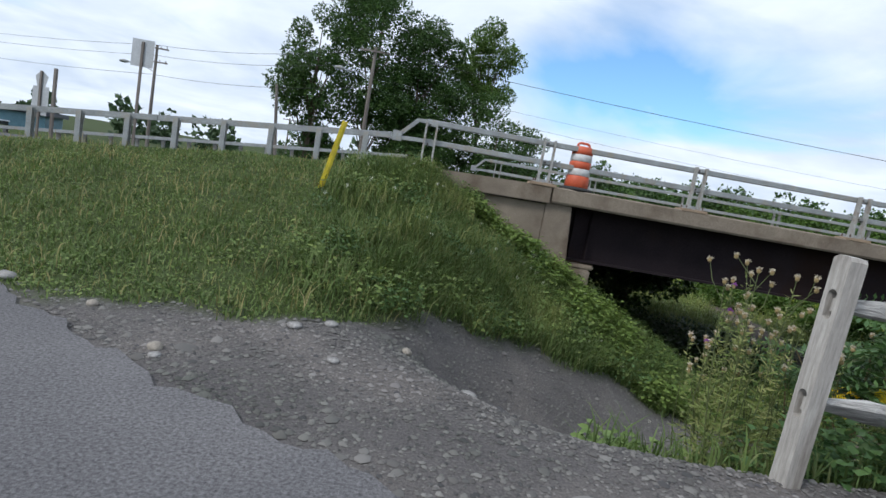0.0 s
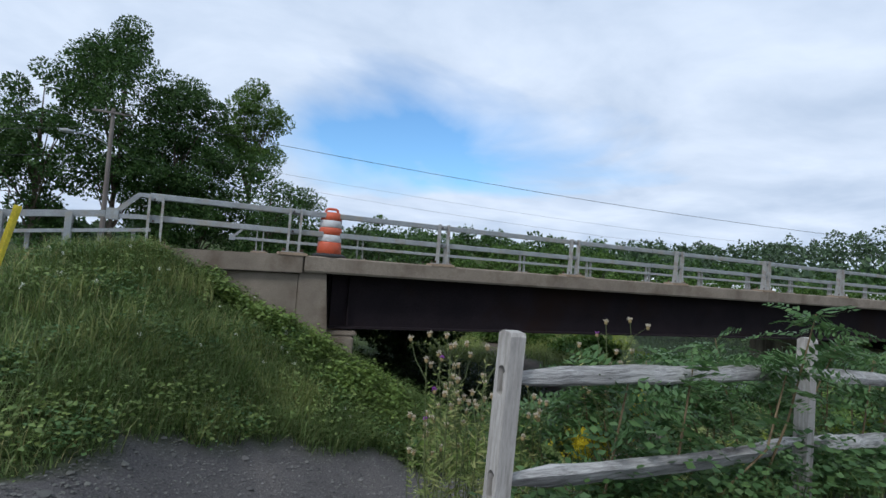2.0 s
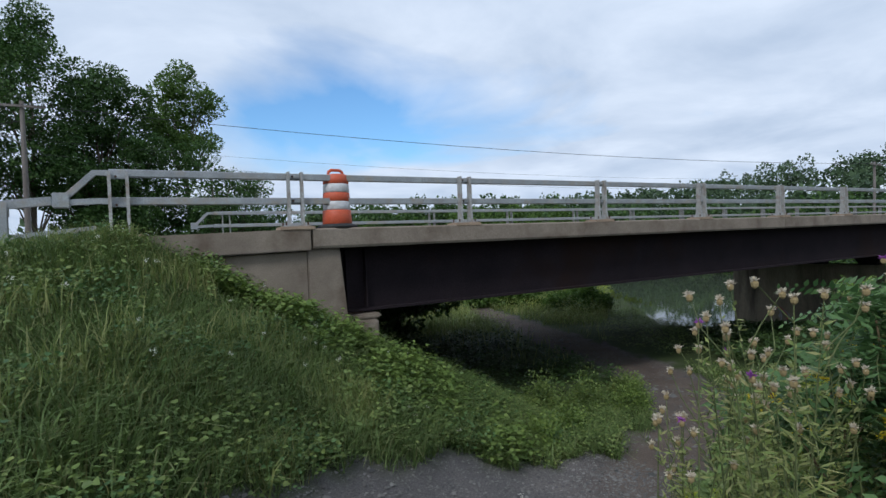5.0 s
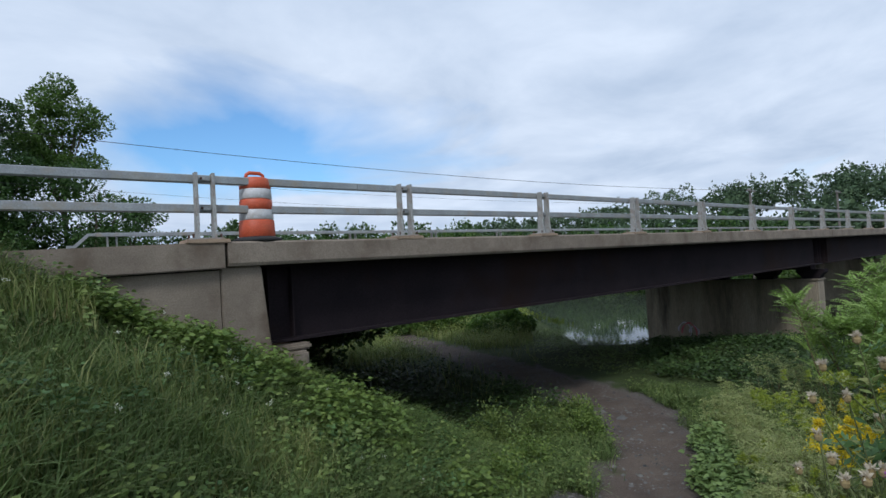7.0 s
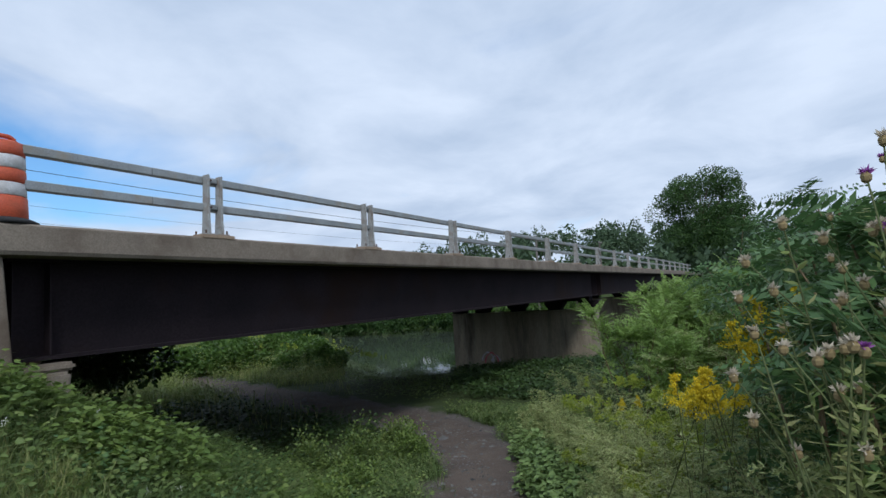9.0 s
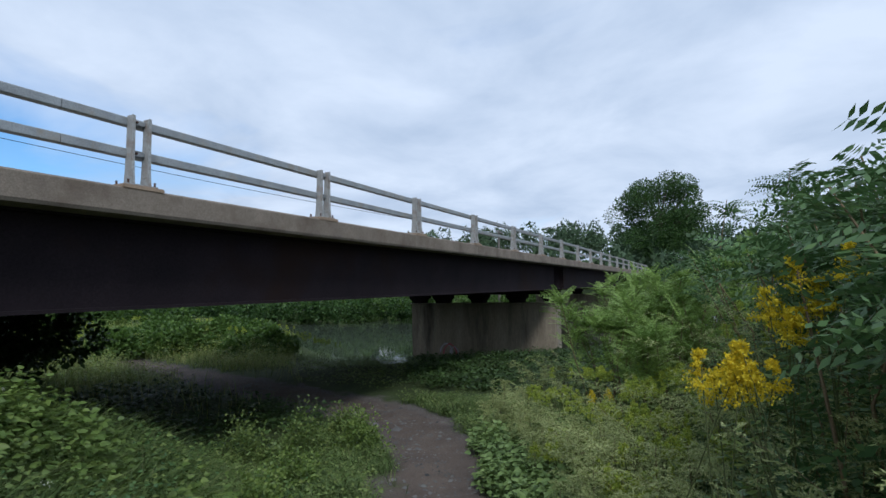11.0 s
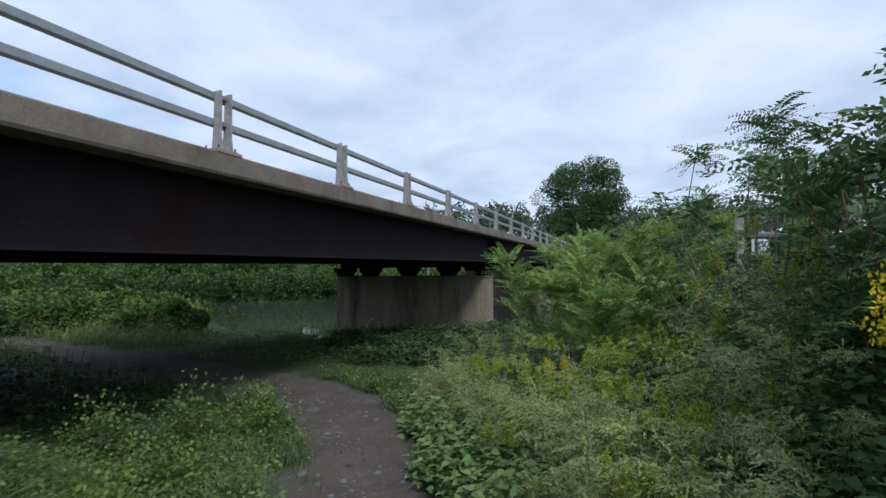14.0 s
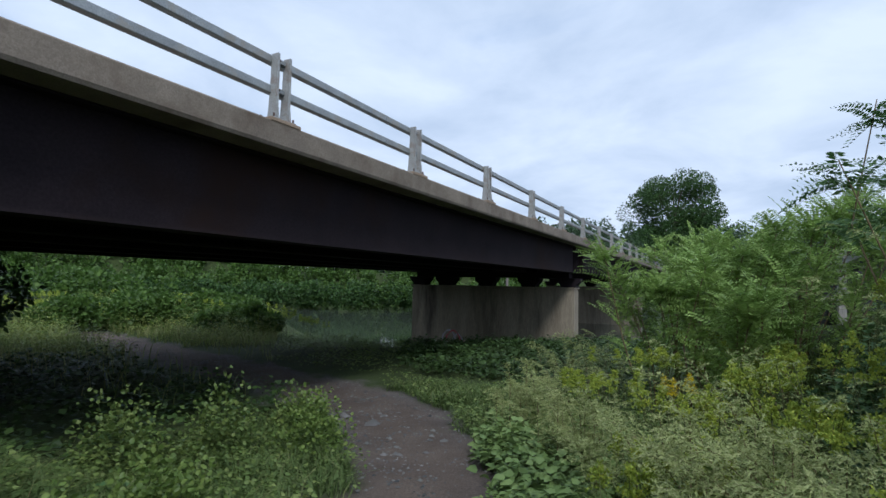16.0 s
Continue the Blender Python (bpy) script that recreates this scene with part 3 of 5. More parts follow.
def rail_run(name, y, x0, x1, z, label):
    bm = bmesh.new()
    s, n = 0.052, 0.009
    prof = [(-s + n, -s), (s - n, -s), (s, -s + n), (s, s - n), (s - n, s), (-s + n, s), (-s, s - n), (-s, -s + n)]
    a = [bm.verts.new((x0, y + p, z + q)) for p, q in prof]
    b = [bm.verts.new((x1, y + p, z + q)) for p, q in prof]
    for i in range(8):
        bm.faces.new((a[i], a[(i + 1) % 8], b[(i + 1) % 8], b[i]))
    bm.faces.new(a[::-1])
    bm.faces.new(b)
    return part(name, bm, "galv", None, label)


for y, start in ((0.10, -5.36), (9.17, -3.0)):
    for z in (2.13, 2.515):
        xs_ = [start, -0.55, 6.4, 13.6, 20.8, 28.1, 35.4, 42.6, 49.9, 57.1, 66.0]
        for a, b in zip(xs_, xs_[1:]):
            r = rail_run("bridge_rail", y, a, b - 0.012, z, "grey galvanised square railing tube along the bridge")
            tagged(r, category="railing", group="rails of the bridge")
            sl = boxed(b - 0.10, b + 0.09, y - 0.042, y + 0.042, z - 0.042, z + 0.042)
            part("splice_sleeve", sl, "galv", r)

for y, start in ((0.10, -5.37), (9.17, -3.01)):
    e = thing("railing_end", "forked railing end joining the two tubes to the guard rail", "railing", "rails of the bridge")
    zc = 2.14
    for z in (2.13, 2.515):
        part("bent_tube", tube([(start, y, z), (start - 0.16, y, z), (start - 0.50, y, zc + (0.03 if z > 2.3 else -0.03))], 0.055, 4, True), "galv", e)
    part("end_shoe", boxed(start - 0.63, start - 0.44, y - 0.07, y + 0.07, zc - 0.10, zc + 0.10, 0.01), "galv", e)

# box-beam guard rail along the approach road
GR0, GR_STEP = -6.01, 0.92


def guard_z(x):
    return 2.14 + 0.105 * (x - GR0)


def guard_post(m):
    p = thing("guard_rail_post", "galvanised steel guard rail post set in grass", "guard rail post", "posts of the guard rail", at=m)
    bm = boxed(-0.05, 0.05, -0.05, -0.042, -0.9, 0.02)
    box(bm, -0.05, 0.05, 0.042, 0.05, -0.9, 0.02)
    box(bm, -0.004, 0.004, -0.042, 0.042, -0.9, 0.02)
    part("post_section", bm, "galv", p)
    part("rail_seat", boxed(-0.06, 0.06, 0.052, 0.066, -0.16, -0.02), "galv", p)
    return p


gp = guard_post(pose(GR0 - 0.5, 0.02, guard_z(GR0 - 0.5)))
for y in (0.02, 9.2):
    for i in range(0, 30):
        x = GR0 - 0.5 - GR_STEP * i
        if (i or y > 5):
            copy_thing(gp, pose(x, y, guard_z(x), 0, 0, 0 if y < 5 else 180))
for y in (0.18, 9.03):
    x0 = GR0
    while x0 > -34:
        x1 = x0 - 4.6
        r = part("guard_rail_beam", tube([(x0 - 0.01, y, guard_z(x0)), (x1, y, guard_z(x1))], 0.078, 4, True), "galv")
        tagged(r, "grey box-beam guard rail beside the road", "guard rail", "beams of the guard rail")
        x0 = x1

# ---- traffic drum, marker, signs ----
DR = 0.90
drum = thing("traffic_drum", "orange and white striped plastic traffic drum on the bridge kerb", "traffic drum", at=pose(-2.12, 0.20, 1.687))
part("rubber_base", lathe([(0.33, 0.0), (0.34, 0.03), (0.28, 0.06), (0.25, 0.07)], 24), "rubber", drum, "black rubber base ring", True)
for i, (z0, z1, r0, r1, mat) in enumerate(((0.06, 0.30, 0.272, 0.262, "orange"), (0.30, 0.445, 0.256, 0.250, "white"), (0.445, 0.59, 0.250, 0.245, "orange"), (0.59, 0.735, 0.243, 0.238, "white"), (0.735, 0.885, 0.238, 0.228, "orange"))):
    prof = [(r0 * DR - 0.012, z0), (r0 * DR, z0 + 0.012), (r1 * DR, z1 - 0.012), (r1 * DR - 0.012, z1)]
    if i == 4:
        prof = prof[:-1] + [(0.16, z1 + 0.012), (0.13, z1 + 0.016)]
    part("orange_band" if mat == "orange" else "reflective_band", lathe(prof, 28), mat, drum, "" if mat == "orange" else "dirty white reflective band", True)
part("handle", tube([(-0.125, 0, 0.895), (-0.115, 0, 0.945), (-0.07, 0, 0.972), (0.07, 0, 0.972), (0.115, 0, 0.945), (0.125, 0, 0.895)], 0.026, 8), "orange", drum, "moulded carrying handle", True)

mk = thing("utility_marker", "tilted flat yellow plastic marker post in the grass", "marker post", at=pose(-6.78, -2.60, float(ground(-6.78, -2.6)) - 0.15, 6, 11, 20))
part("marker_blade", boxed(-0.042, 0.042, -0.010, 0.010, 0, 1.22, 0.004), "yellow", mk)
part("marker_rib", boxed(-0.012, 0.012, -0.024, -0.0105, 0, 1.18, 0.003), "yellow", mk)


def sign(m, panels, height, label):
    s = thing("road_sign", label, "road sign", "road signs", at=m)
    part("sign_post", boxed(-0.028, 0.028, -0.015, 0.015, -0.3, height, 0.004), "polewood", s)
    for outline, z in panels:
        bm = bmesh.new()
        a = [bm.verts.new((x, 0.017, z + q)) for x, q in outline]
        b = [bm.verts.new((x, 0.022, z + q)) for x, q in outline]
        n = len(outline)
        for i in range(n):
            bm.faces.new((a[i], a[(i + 1) % n], b[(i + 1) % n], b[i]))
        bm.faces.new(a[::-1])
        bm.faces.new(b)
        part("sign_panel", bm, "signback", s, "bare aluminium back of a sign")
    return s


def rect(w, h):
    return [(-w / 2, -h / 2), (w / 2, -h / 2), (w / 2, h / 2), (-w / 2, h / 2)]


sz = float(road_z(-11.5))
sign(pose(-11.5, 1.0, sz), [(rect(0.46, 0.56), 1.97)], 2.2, "bare metal back of a rectangular road sign on a dark post")
sz = float(road_z(-13.5))
sign(pose(-13.5, 1.0, sz, 0, 0, -12), [([(-0.10, -0.16), (0.10, -0.16), (0.16, 0.06), (0.0, 0.18), (-0.16, 0.06)], 1.28), (rect(0.40, 0.42), 0.92), (rect(0.36, 0.14), 0.60)], 1.45, "bare metal backs of a route sign cluster")
sp = part("sign_stake", boxed(-13.26, -13.20, 1.0, 1.06, sz - 0.2, sz + 1.55, 0.006), "polewood")
tagged(sp, "bare dark post beside the road", "post")


# ---- split-rail fence ----
def fence_post(m, slots=True):
    p = thing("fence_post", "weathered grey split-rail fence post with mortised slots", "fence post", "posts of the split-rail fence", at=m)
    bm = bmesh.new()
    hw, h = 0.058, 1.36
    outer = [(-hw, -0.3), (hw, -0.3), (hw, h - 0.02), (hw * 0.4, h), (-hw * 0.8, h - 0.008), (-hw, h - 0.03)]
    edges = []

    def loop(pts):
        vs = [bm.verts.new((-0.05, y, z)) for y, z in pts]
        for i in range(len(vs)):
            edges.append(bm.edges.new((vs[i], vs[(i + 1) % len(vs)])))

    loop(outer)
    for zc in (0.50, 1.08):
        loop([(0.03 * math.cos(a), zc + (0.055 if math.sin(a) >= 0 else -0.055) + 0.03 * math.sin(a)) for a in np.linspace(0, 2 * math.pi, 15)[:-1]])
    bmesh.ops.triangle_fill(bm, edges=edges, use_beauty=True)
    ext = bmesh.ops.extrude_face_region(bm, geom=list(bm.faces))
    bmesh.ops.translate(bm, verts=[v for v in ext["geom"] if isinstance(v, bmesh.types.BMVert)], vec=(0.105, 0, 0))
    part("post_shaft", bm, "wood", p)
    for zc in (0.50, 1.08):
        part("slot_plug", boxed(-0.028, 0.05, -0.022, 0.022, zc - 0.05, zc + 0.05, 0.012), "wood", p, "split rail end seen in the slot")
    return p


FENCE_X = [-2.87, 0.30, 3.50, 6.80, 10.1, 13.4, 16.7]


def fence_y(x):
    return -8.05 + 0.09 * (x + 2.85)


lean = [(0, 2), (-1, 1), (1, -2), (0, 1.5), (1, -1), (0, 2), (0, 0)]
fp = None
for i, x in enumerate(FENCE_X):
    m = pose(x, fence_y(x), float(ground(x, fence_y(x))) - 0.02, lean[i][0], lean[i][1], 5.1)
    if fp is None:
        fp = fence_post(m)
    else:
        copy_thing(fp, m)


def split_rail(x0, x1, z0, z1, seed):
    r = random.Random(seed)
    bm = bmesh.new()
    n, rings = 16, []
    sag = r.uniform(-0.015, 0.05)
    for i in range(n + 1):
        t = i / n
        x = x0 + (x1 - x0) * t
        zc = z0 + (z1 - z0) * t - sag * math.sin(math.pi * t) + r.uniform(-0.006, 0.006)
        yc = fence_y(x) + 0.02 * math.sin(7 * t + seed) + (0.012 if i % 2 else 0)
        sc = min(1.0, 0.45 + 4.5 * min(t, 1 - t))
        ring = []
        for k in range(7):
            a = 2 * math.pi * k / 7 + 0.3
            rad = (0.062 + 0.017 * math.sin(3 * a + seed) + r.uniform(-0.006, 0.006)) * sc
            ring.append(bm.verts.new((x, yc + 0.75 * rad * math.cos(a), zc + rad * math.sin(a))))
        rings.append(ring)
    for a, b in zip(rings, rings[1:]):
        for k in range(7):
            bm.faces.new((a[k], a[(k + 1) % 7], b[(k + 1) % 7], b[k]))
    bm.faces.new(rings[0][::-1])
    bm.faces.new(rings[-1])
    ob = part("split_rail", bm, "railwood")
    return tagged(ob, "rough weathered grey split wooden rail", "fence rail", "rails of the split-rail fence")


for i, (a, b) in enumerate(zip(FENCE_X, FENCE_X[1:])):
    za, zb = float(ground(a, fence_y(a))), float(ground(b, fence_y(b)))
    for j, zo in enumerate((0.48, 1.05)):
        split_rail(a + 0.03, b - 0.03, za + zo + 0.02 * (-1) ** i, zb + zo, i * 3 + j)


# ---- stones on the lot ----
def stone_bm(r, seed, flat=0.6):
    bm = bmesh.new()
    bmesh.ops.create_icosphere(bm, subdivisions=2, radius=r)
    for v in bm.verts:
        k = 1 + 0.22 * noise.noise(v.co / r * 1.3 + Vector((seed * 3.1, seed, 0)))
        v.co *= k
        v.co.z *= flat
    return bm


for i, (x, y, r, mat) in enumerate(((-6.68, -7.55, 0.05, "palestone"), (-6.62, -7.68, 0.04, "stone"), (-7.45, -6.92, 0.045, "palestone"), (-8.3, -6.62, 0.08, "stone"), (-4.6, -7.0, 0.07, "stone"), (-5.1, -6.35, 0.05, "palestone"), (-6.0, -6.75, 0.06, "stone"), (-3.3, -6.35, 0.10, "stone"), (-4.2, -6.5, 0.07, "stone"), (-5.6, -7.3, 0.045, "stone"), (-2.6, -5.6, 0.09, "stone"), (-5.75, -6.55, 0.06, "stone"))):
    ob = part("stone", stone_bm(r, i, 0.45 if mat == "stone" else 0.75), mat, None, smooth=True)
    ob.location = (x, y, float(ground(x, y)) + r * 0.25)
    tagged(ob, "rounded pale field stone on gravel" if mat == "palestone" else "flat grey stone lying in gravel", "stone", "stones on the lot")


def scatter(n, x0, x1, y0, y1, keep, seed):
    g = np.random.default_rng(seed)
    x, y = g.uniform(x0, x1, n), g.uniform(y0, y1, n)
    p = keep(x, y)
    k = g.uniform(0, 1, n) < p
    return x[k], y[k], g


def pebbles(name, n, x0, x1, y0, y1, keep, seed, size):
    x, y, g = scatter(n, x0, x1, y0, y1, keep, seed)
    k = len(x)
    r = size * g.lognormal(0, 0.5, k)
    z = ground(x, y)
    base = np.array([(1, 0, 0.1), (0.3, 0.95, 0), (-0.9, 0.5, 0.05), (-0.7, -0.7, 0), (0.4, -0.9, 0.1), (0.1, 0.05, 0.75)])
    a = g.uniform(0, 6.28, k)
    v = base[None] * r[:, None, None] * g.uniform(0.7, 1.3, (k, 6, 1))
    c, s = np.cos(a)[:, None], np.sin(a)[:, None]
    vx, vy = v[..., 0] * c - v[..., 1] * s, v[..., 0] * s + v[..., 1] * c
    verts = np.stack([vx + x[:, None], vy + y[:, None], v[..., 2] * 0.8 + z[:, None] + 0.002], -1).reshape(-1, 3)
    f = np.array([(0, 1, 5), (1, 2, 5), (2, 3, 5), (3, 4, 5), (4, 0, 5)])
    polys = (f[None] + 6 * np.arange(k)[:, None, None]).reshape(-1, 3)
    ob = mesh_part(name, verts, polys, "pebbles")
    return tagged(ob, "loose grey crushed gravel and pebbles", "gravel", kind="stuff")


def off_asphalt(x, y):
    return (y > np.interp(x, [-9.6, -8.0, -6.4, -5.2, -3.8, -1, 6], [-5.9, -6.95, -8.0, -8.65, -9.2, -10.15, -12.15])) * 1.0


pebbles("gravel", 110000, -9.5, 1.2, -10.5, -2.3, lambda x, y: (bare(x, y) > 0.4) * off_asphalt(x, y) * 0.9, 3, 0.0085)
pebbles("gravel", 5000, -9.5, 1, -10, -2.4, lambda x, y: (bare(x, y) > 0.5) * off_asphalt(x, y) * (0.35 + 0.5 * (wobble(x, y, 1.3, 2) > 0)), 4, 0.0115)
pebbles("gravel", 60000, -2.5, 9, -5.6, 9, lambda x, y: (bare(x, y) > 0.3) * (path_distance(x, y) < 0.9) * (0.25 + 0.6 * (wobble(x, y, 3.1, 1) > 0.1)), 5, 0.010)
pebbles("gravel", 9000, -2.5, 9, -5.6, 9, lambda x, y: (bare(x, y) > 0.2) * (path_distance(x, y) < 0.95) * (0.08 + 0.6 * (wobble(x, y, 2.2, 6) > 0.45)), 7, 0.021)
pebbles("gravel", 3000, -9.2, -3.5, -9.6, -6.4, lambda x, y: np.exp(-((y - np.interp(x, [-9.6, -8.0, -6.4, -5.2, -3.8], [-5.9, -6.9, -7.95, -8.6, -9.15])) / 0.12) ** 2), 6, 0.015)


# ---- plants ----
def unit(v):
    return v / np.maximum(np.linalg.norm(v, axis=-1, keepdims=True), 1e-9)


def blades(x, y, z, h, w, lean, g, bend=0.5):
    """Curved grass blades: six points and two faces each."""
    k = len(x)
    a = g.uniform(0, 6.283, k)
    d = np.stack([np.cos(a), np.sin(a), np.zeros(k)], -1)
    s = np.stack([-np.sin(a), np.cos(a), np.zeros(k)], -1)
    root = np.stack([x, y, z - 0.02], -1)
    up = np.array([0, 0, 1.0])
    ln = (lean * g.uniform(0.3, 1.3, k))[:, None]
    mid = root + up * (h * 0.58)[:, None] + d * ln * (h * 0.35)[:, None]
    tip = root + up * (h * (1 - bend * 0.5 * ln[:, 0]))[:, None] + d * ln * (h * (0.6 + bend))[:, None]
    hw = (w / 2)[:, None]
    v = np.stack([root - s * hw, root + s * hw, mid + s * hw * 0.85, mid - s * hw * 0.85, tip + s * hw * 0.12, tip - s * hw * 0.12], 1).reshape(-1, 3)
    f = np.array([(0, 1, 2, 3), (3, 2, 4, 5)])
    return v, (f[None] + 6 * np.arange(k)[:, None, None]).reshape(-1, 4)


def leaves(c, d, n, length, width):
    """Pointed leaves, one kite each: centre base c, direction d, face normal n."""
    k = len(c)
    s = unit(np.cross(d, n))
    length, width = np.broadcast_to(length, k)[:, None], np.broadcast_to(width, k)[:, None]
    v = np.stack([c, c + d * length * 0.45 + s * width * 0.5 - n * width * 0.12, c + d * length, c + d * length * 0.45 - s * width * 0.5 - n * width * 0.12], 1).reshape(-1, 3)
    return v, np.arange(4 * k).reshape(k, 4)


def broad_leaves(c, d, n, length, width):
    """Rounded leaves folded along the midrib, two faces each."""
    k = len(c)
    s = unit(np.cross(d, n))
    length, width = np.broadcast_to(length, k)[:, None], np.broadcast_to(width, k)[:, None]
    low, high, tip = c + d * length * 0.22 + n * width * 0.10, c + d * length * 0.66 + n * width * 0.06, c + d * length - n * width * 0.15
    v = np.stack([c, low + s * width * 0.5, high + s * width * 0.36, tip, high - s * width * 0.36, low - s * width * 0.5], 1).reshape(-1, 3)
    f = np.array([(0, 1, 2, 3), (0, 3, 4, 5)])
    return v, (f[None] + 6 * np.arange(k)[:, None, None]).reshape(-1, 4)


def joined(parts):
    vs, fs, o = [], [], 0
    for v, f in parts:
        vs.append(v)
        fs.append(f + o)
        o += len(v)
    return np.concatenate(vs), np.concatenate(fs)


def stuff(name, vf, mat, label, category):
    return tagged(mesh_part(name, vf[0], vf[1], mat), label, category, kind="stuff")


def turf(n, x0, x1, y0, y1, keep, seed, h0, h1, w, lean, mat, label, name="grass", tuft=0.0):
    x, y, g = scatter(n, x0, x1, y0, y1, keep, seed)
    if tuft:
        x, y = x + g.normal(0, 0.02, len(x)), y + g.normal(0, 0.02, len(x))
    k = len(x)
    h = g.uniform(h0, h1, k) * (0.75 + 0.35 * wobble(x, y, 1.1, seed))
    vf = blades(x, y, ground(x, y), np.maximum(h, 0.03), w * g.uniform(0.6, 1.3, k), lean, g)
    return stuff(name, vf, mat, label, "grass")


def green(x, y):
    return np.clip(1 - 1.3 * bare(x, y), 0, 1) * off_asphalt(x, y)


def not_bridge(x, y):
    return 1.0 - (y > 0.0) * (y < 9.4) * (x > -6.4) * 1.0 - ((y > 0.25) * (y < 9.4) * (x <= -6.4)) * 1.0


def mound(x, y):
    """Tall unmown growth near the abutment."""
    return sstep(-6.9, -5.6, x) * sstep(-6.3, -4.9, y)


# mown slope, tall mound, verge beside the footpath
turf(85000, -15, -4.5, -7.2, 0.2, lambda x, y: green(x, y) * (1 - 0.8 * mound(x, y)) * np.interp(x, [-15, -9, -5], [0.45, 0.8, 1]), 11, 0.05, 0.13, 0.013, 0.6, "grass", "short green mown grass on the slope")
turf(95000, -7.2, 1.5, -6.4, 0.0, lambda x, y: green(x, y) * mound(x, y) * (0.35 + 0.65 * (wobble(x, y, 2.1, 4) > -0.25)), 12, 0.14, 0.50, 0.011, 1.15, "grass", "long unmown grass leaning over the bank")
turf(15000, -7.0, -2.4, -4.6, 0.1, lambda x, y: green(x, y) * mound(x, y) * sstep(-0.1, 0.5, wobble(x, y, 1.9, 8)), 13, 0.30, 0.62, 0.010, 0.5, "paleg", "pale seeding grass on top of the bank")
turf(9000, -14, 1.0, -6.8, -0.5, lambda x, y: green(x, y) * 0.8, 14, 0.08, 0.30, 0.009, 0.9, "straw", "dry straw-coloured grass among the green")
turf(75000, -2.5, 8, -5.2, 1.6, lambda x, y: green(x, y) * (y < 0.3), 15, 0.12, 0.36, 0.010, 0.9, "grass", "rank green grass beside the footpath")
turf(36000, -5.0, 9, -8.2, -2.5, lambda x, y: green(x, y) * sstep(-9.5, -8.2, y) * 0.8, 16, 0.15, 0.45, 0.013, 0.7, "grass", "tall grass under the weeds")
turf(46000, 4, 24, 2, 26, lambda x, y: green(x, y) * (ground(x, y) > -3.0) * ((y + 4.9) > 0.93 * (x + 1.6)) * (1 - 0.9 * (y < 8.6)), 17, 0.30, 0.80, 0.018, 0.6, "paleg", "meadow grass beyond the bridge")
turf(14000, -30, 4, 9.5, 30, lambda x, y: 0.5 * green(x, y), 18, 0.25, 0.6, 0.02, 0.5, "grass", "rough grass behind the road")


def weeds(name, n, x0, x1, y0, y1, keep, seed, size, lift, mat, label, per=9, radius=0.14, shape=leaves):
    """Low leafy plants: rosettes of tilted leaves over the soil."""
    x, y, g = scatter(n, x0, x1, y0, y1, keep, seed)
    k = len(x)
    z = ground(x, y)
    hh = lift * g.uniform(0.4, 1.2, k) * (0.8 + 0.4 * wobble(x, y, 1.4, seed))
    c = np.repeat(np.stack([x, y, z], -1), per, 0)
    m = k * per
    a = g.uniform(0, 6.283, m)
    rr = radius * np.sqrt(g.uniform(0, 1, m))
    c = c + np.stack([np.cos(a) * rr, np.sin(a) * rr, np.repeat(hh, per) * g.uniform(0.25, 1.0, m)], -1)
    b = a + g.normal(0, 0.8, m)
    d = unit(np.stack([np.cos(b), np.sin(b), g.uniform(-0.35, 0.35, m)], -1))
    nrm = unit(np.stack([g.normal(0, 0.55, m), g.normal(0, 0.55, m), np.ones(m)], -1))
    s = size * g.uniform(0.55, 1.25, m)
    return stuff(name, shape(c, d, nrm, s, s * 0.75), mat, label, "weeds")


weeds("weeds", 5200, -7.2, 2.5, -6.2, 0.1, lambda x, y: green(x, y) * (mound(x, y) * 0.75 + 0.06) * (0.12 + 0.88 * (wobble(x, y, 1.6, 5) > 0.1)), 21, 0.048, 0.40, "weed", "mixed broad-leaved weeds on the bank", 15, 0.16, broad_leaves)
weeds("vines", 7000, -4.4, -0.3, -3.4, 0.0, lambda x, y: green(x, y) * sstep(1.1, 0.3, np.abs(y + 1.35 + 0.55 * (x + 2.0))) * (0.03 + 0.97 * (wobble(x, y, 3.0, 3) > -0.1)), 22, 0.072, 0.46, "vine", "bright green vine leaves trailing down from the wing wall", 12, 0.15, broad_leaves)
weeds("dark_weeds", 2600, -6.6, 1.0, -6.0, -0.3, lambda x, y: green(x, y) * mound(x, y) * (wobble(x, y, 1.9, 11) > 0.25), 33, 0.045, 0.42, "locust", "dark green leafy weeds in the long grass", 24, 0.17)
weeds("weeds", 4600, -2.2, 8, -5.0, 0.4, lambda x, y: green(x, y) * (0.35 + 0.65 * (wobble(x, y, 1.7, 3) > 0)), 23, 0.042, 0.36, "weed", "leafy weeds between bank and footpath", 13, 0.14, broad_leaves)
weeds("clover", 4500, -14, -4, -6.8, -1, lambda x, y: green(x, y) * (1 - mound(x, y)) * 0.7, 24, 0.035, 0.07, "weed", "clover and low weeds in the mown grass", 8, 0.10)
weeds("burdock_leaves", 16000, -3.6, 6.5, -7.2, -2.6, lambda x, y: green(x, y) * sstep(0.62, 0.85, path_distance(x, y)) * sstep(2.3, 1.6, path_distance(x, y)) * (y < -4.3 + 0.55 * (x + 1.0)), 25, 0.082, 0.42, "burdock", "broad grey-green leaves beside the footpath", 13, 0.2, broad_leaves)
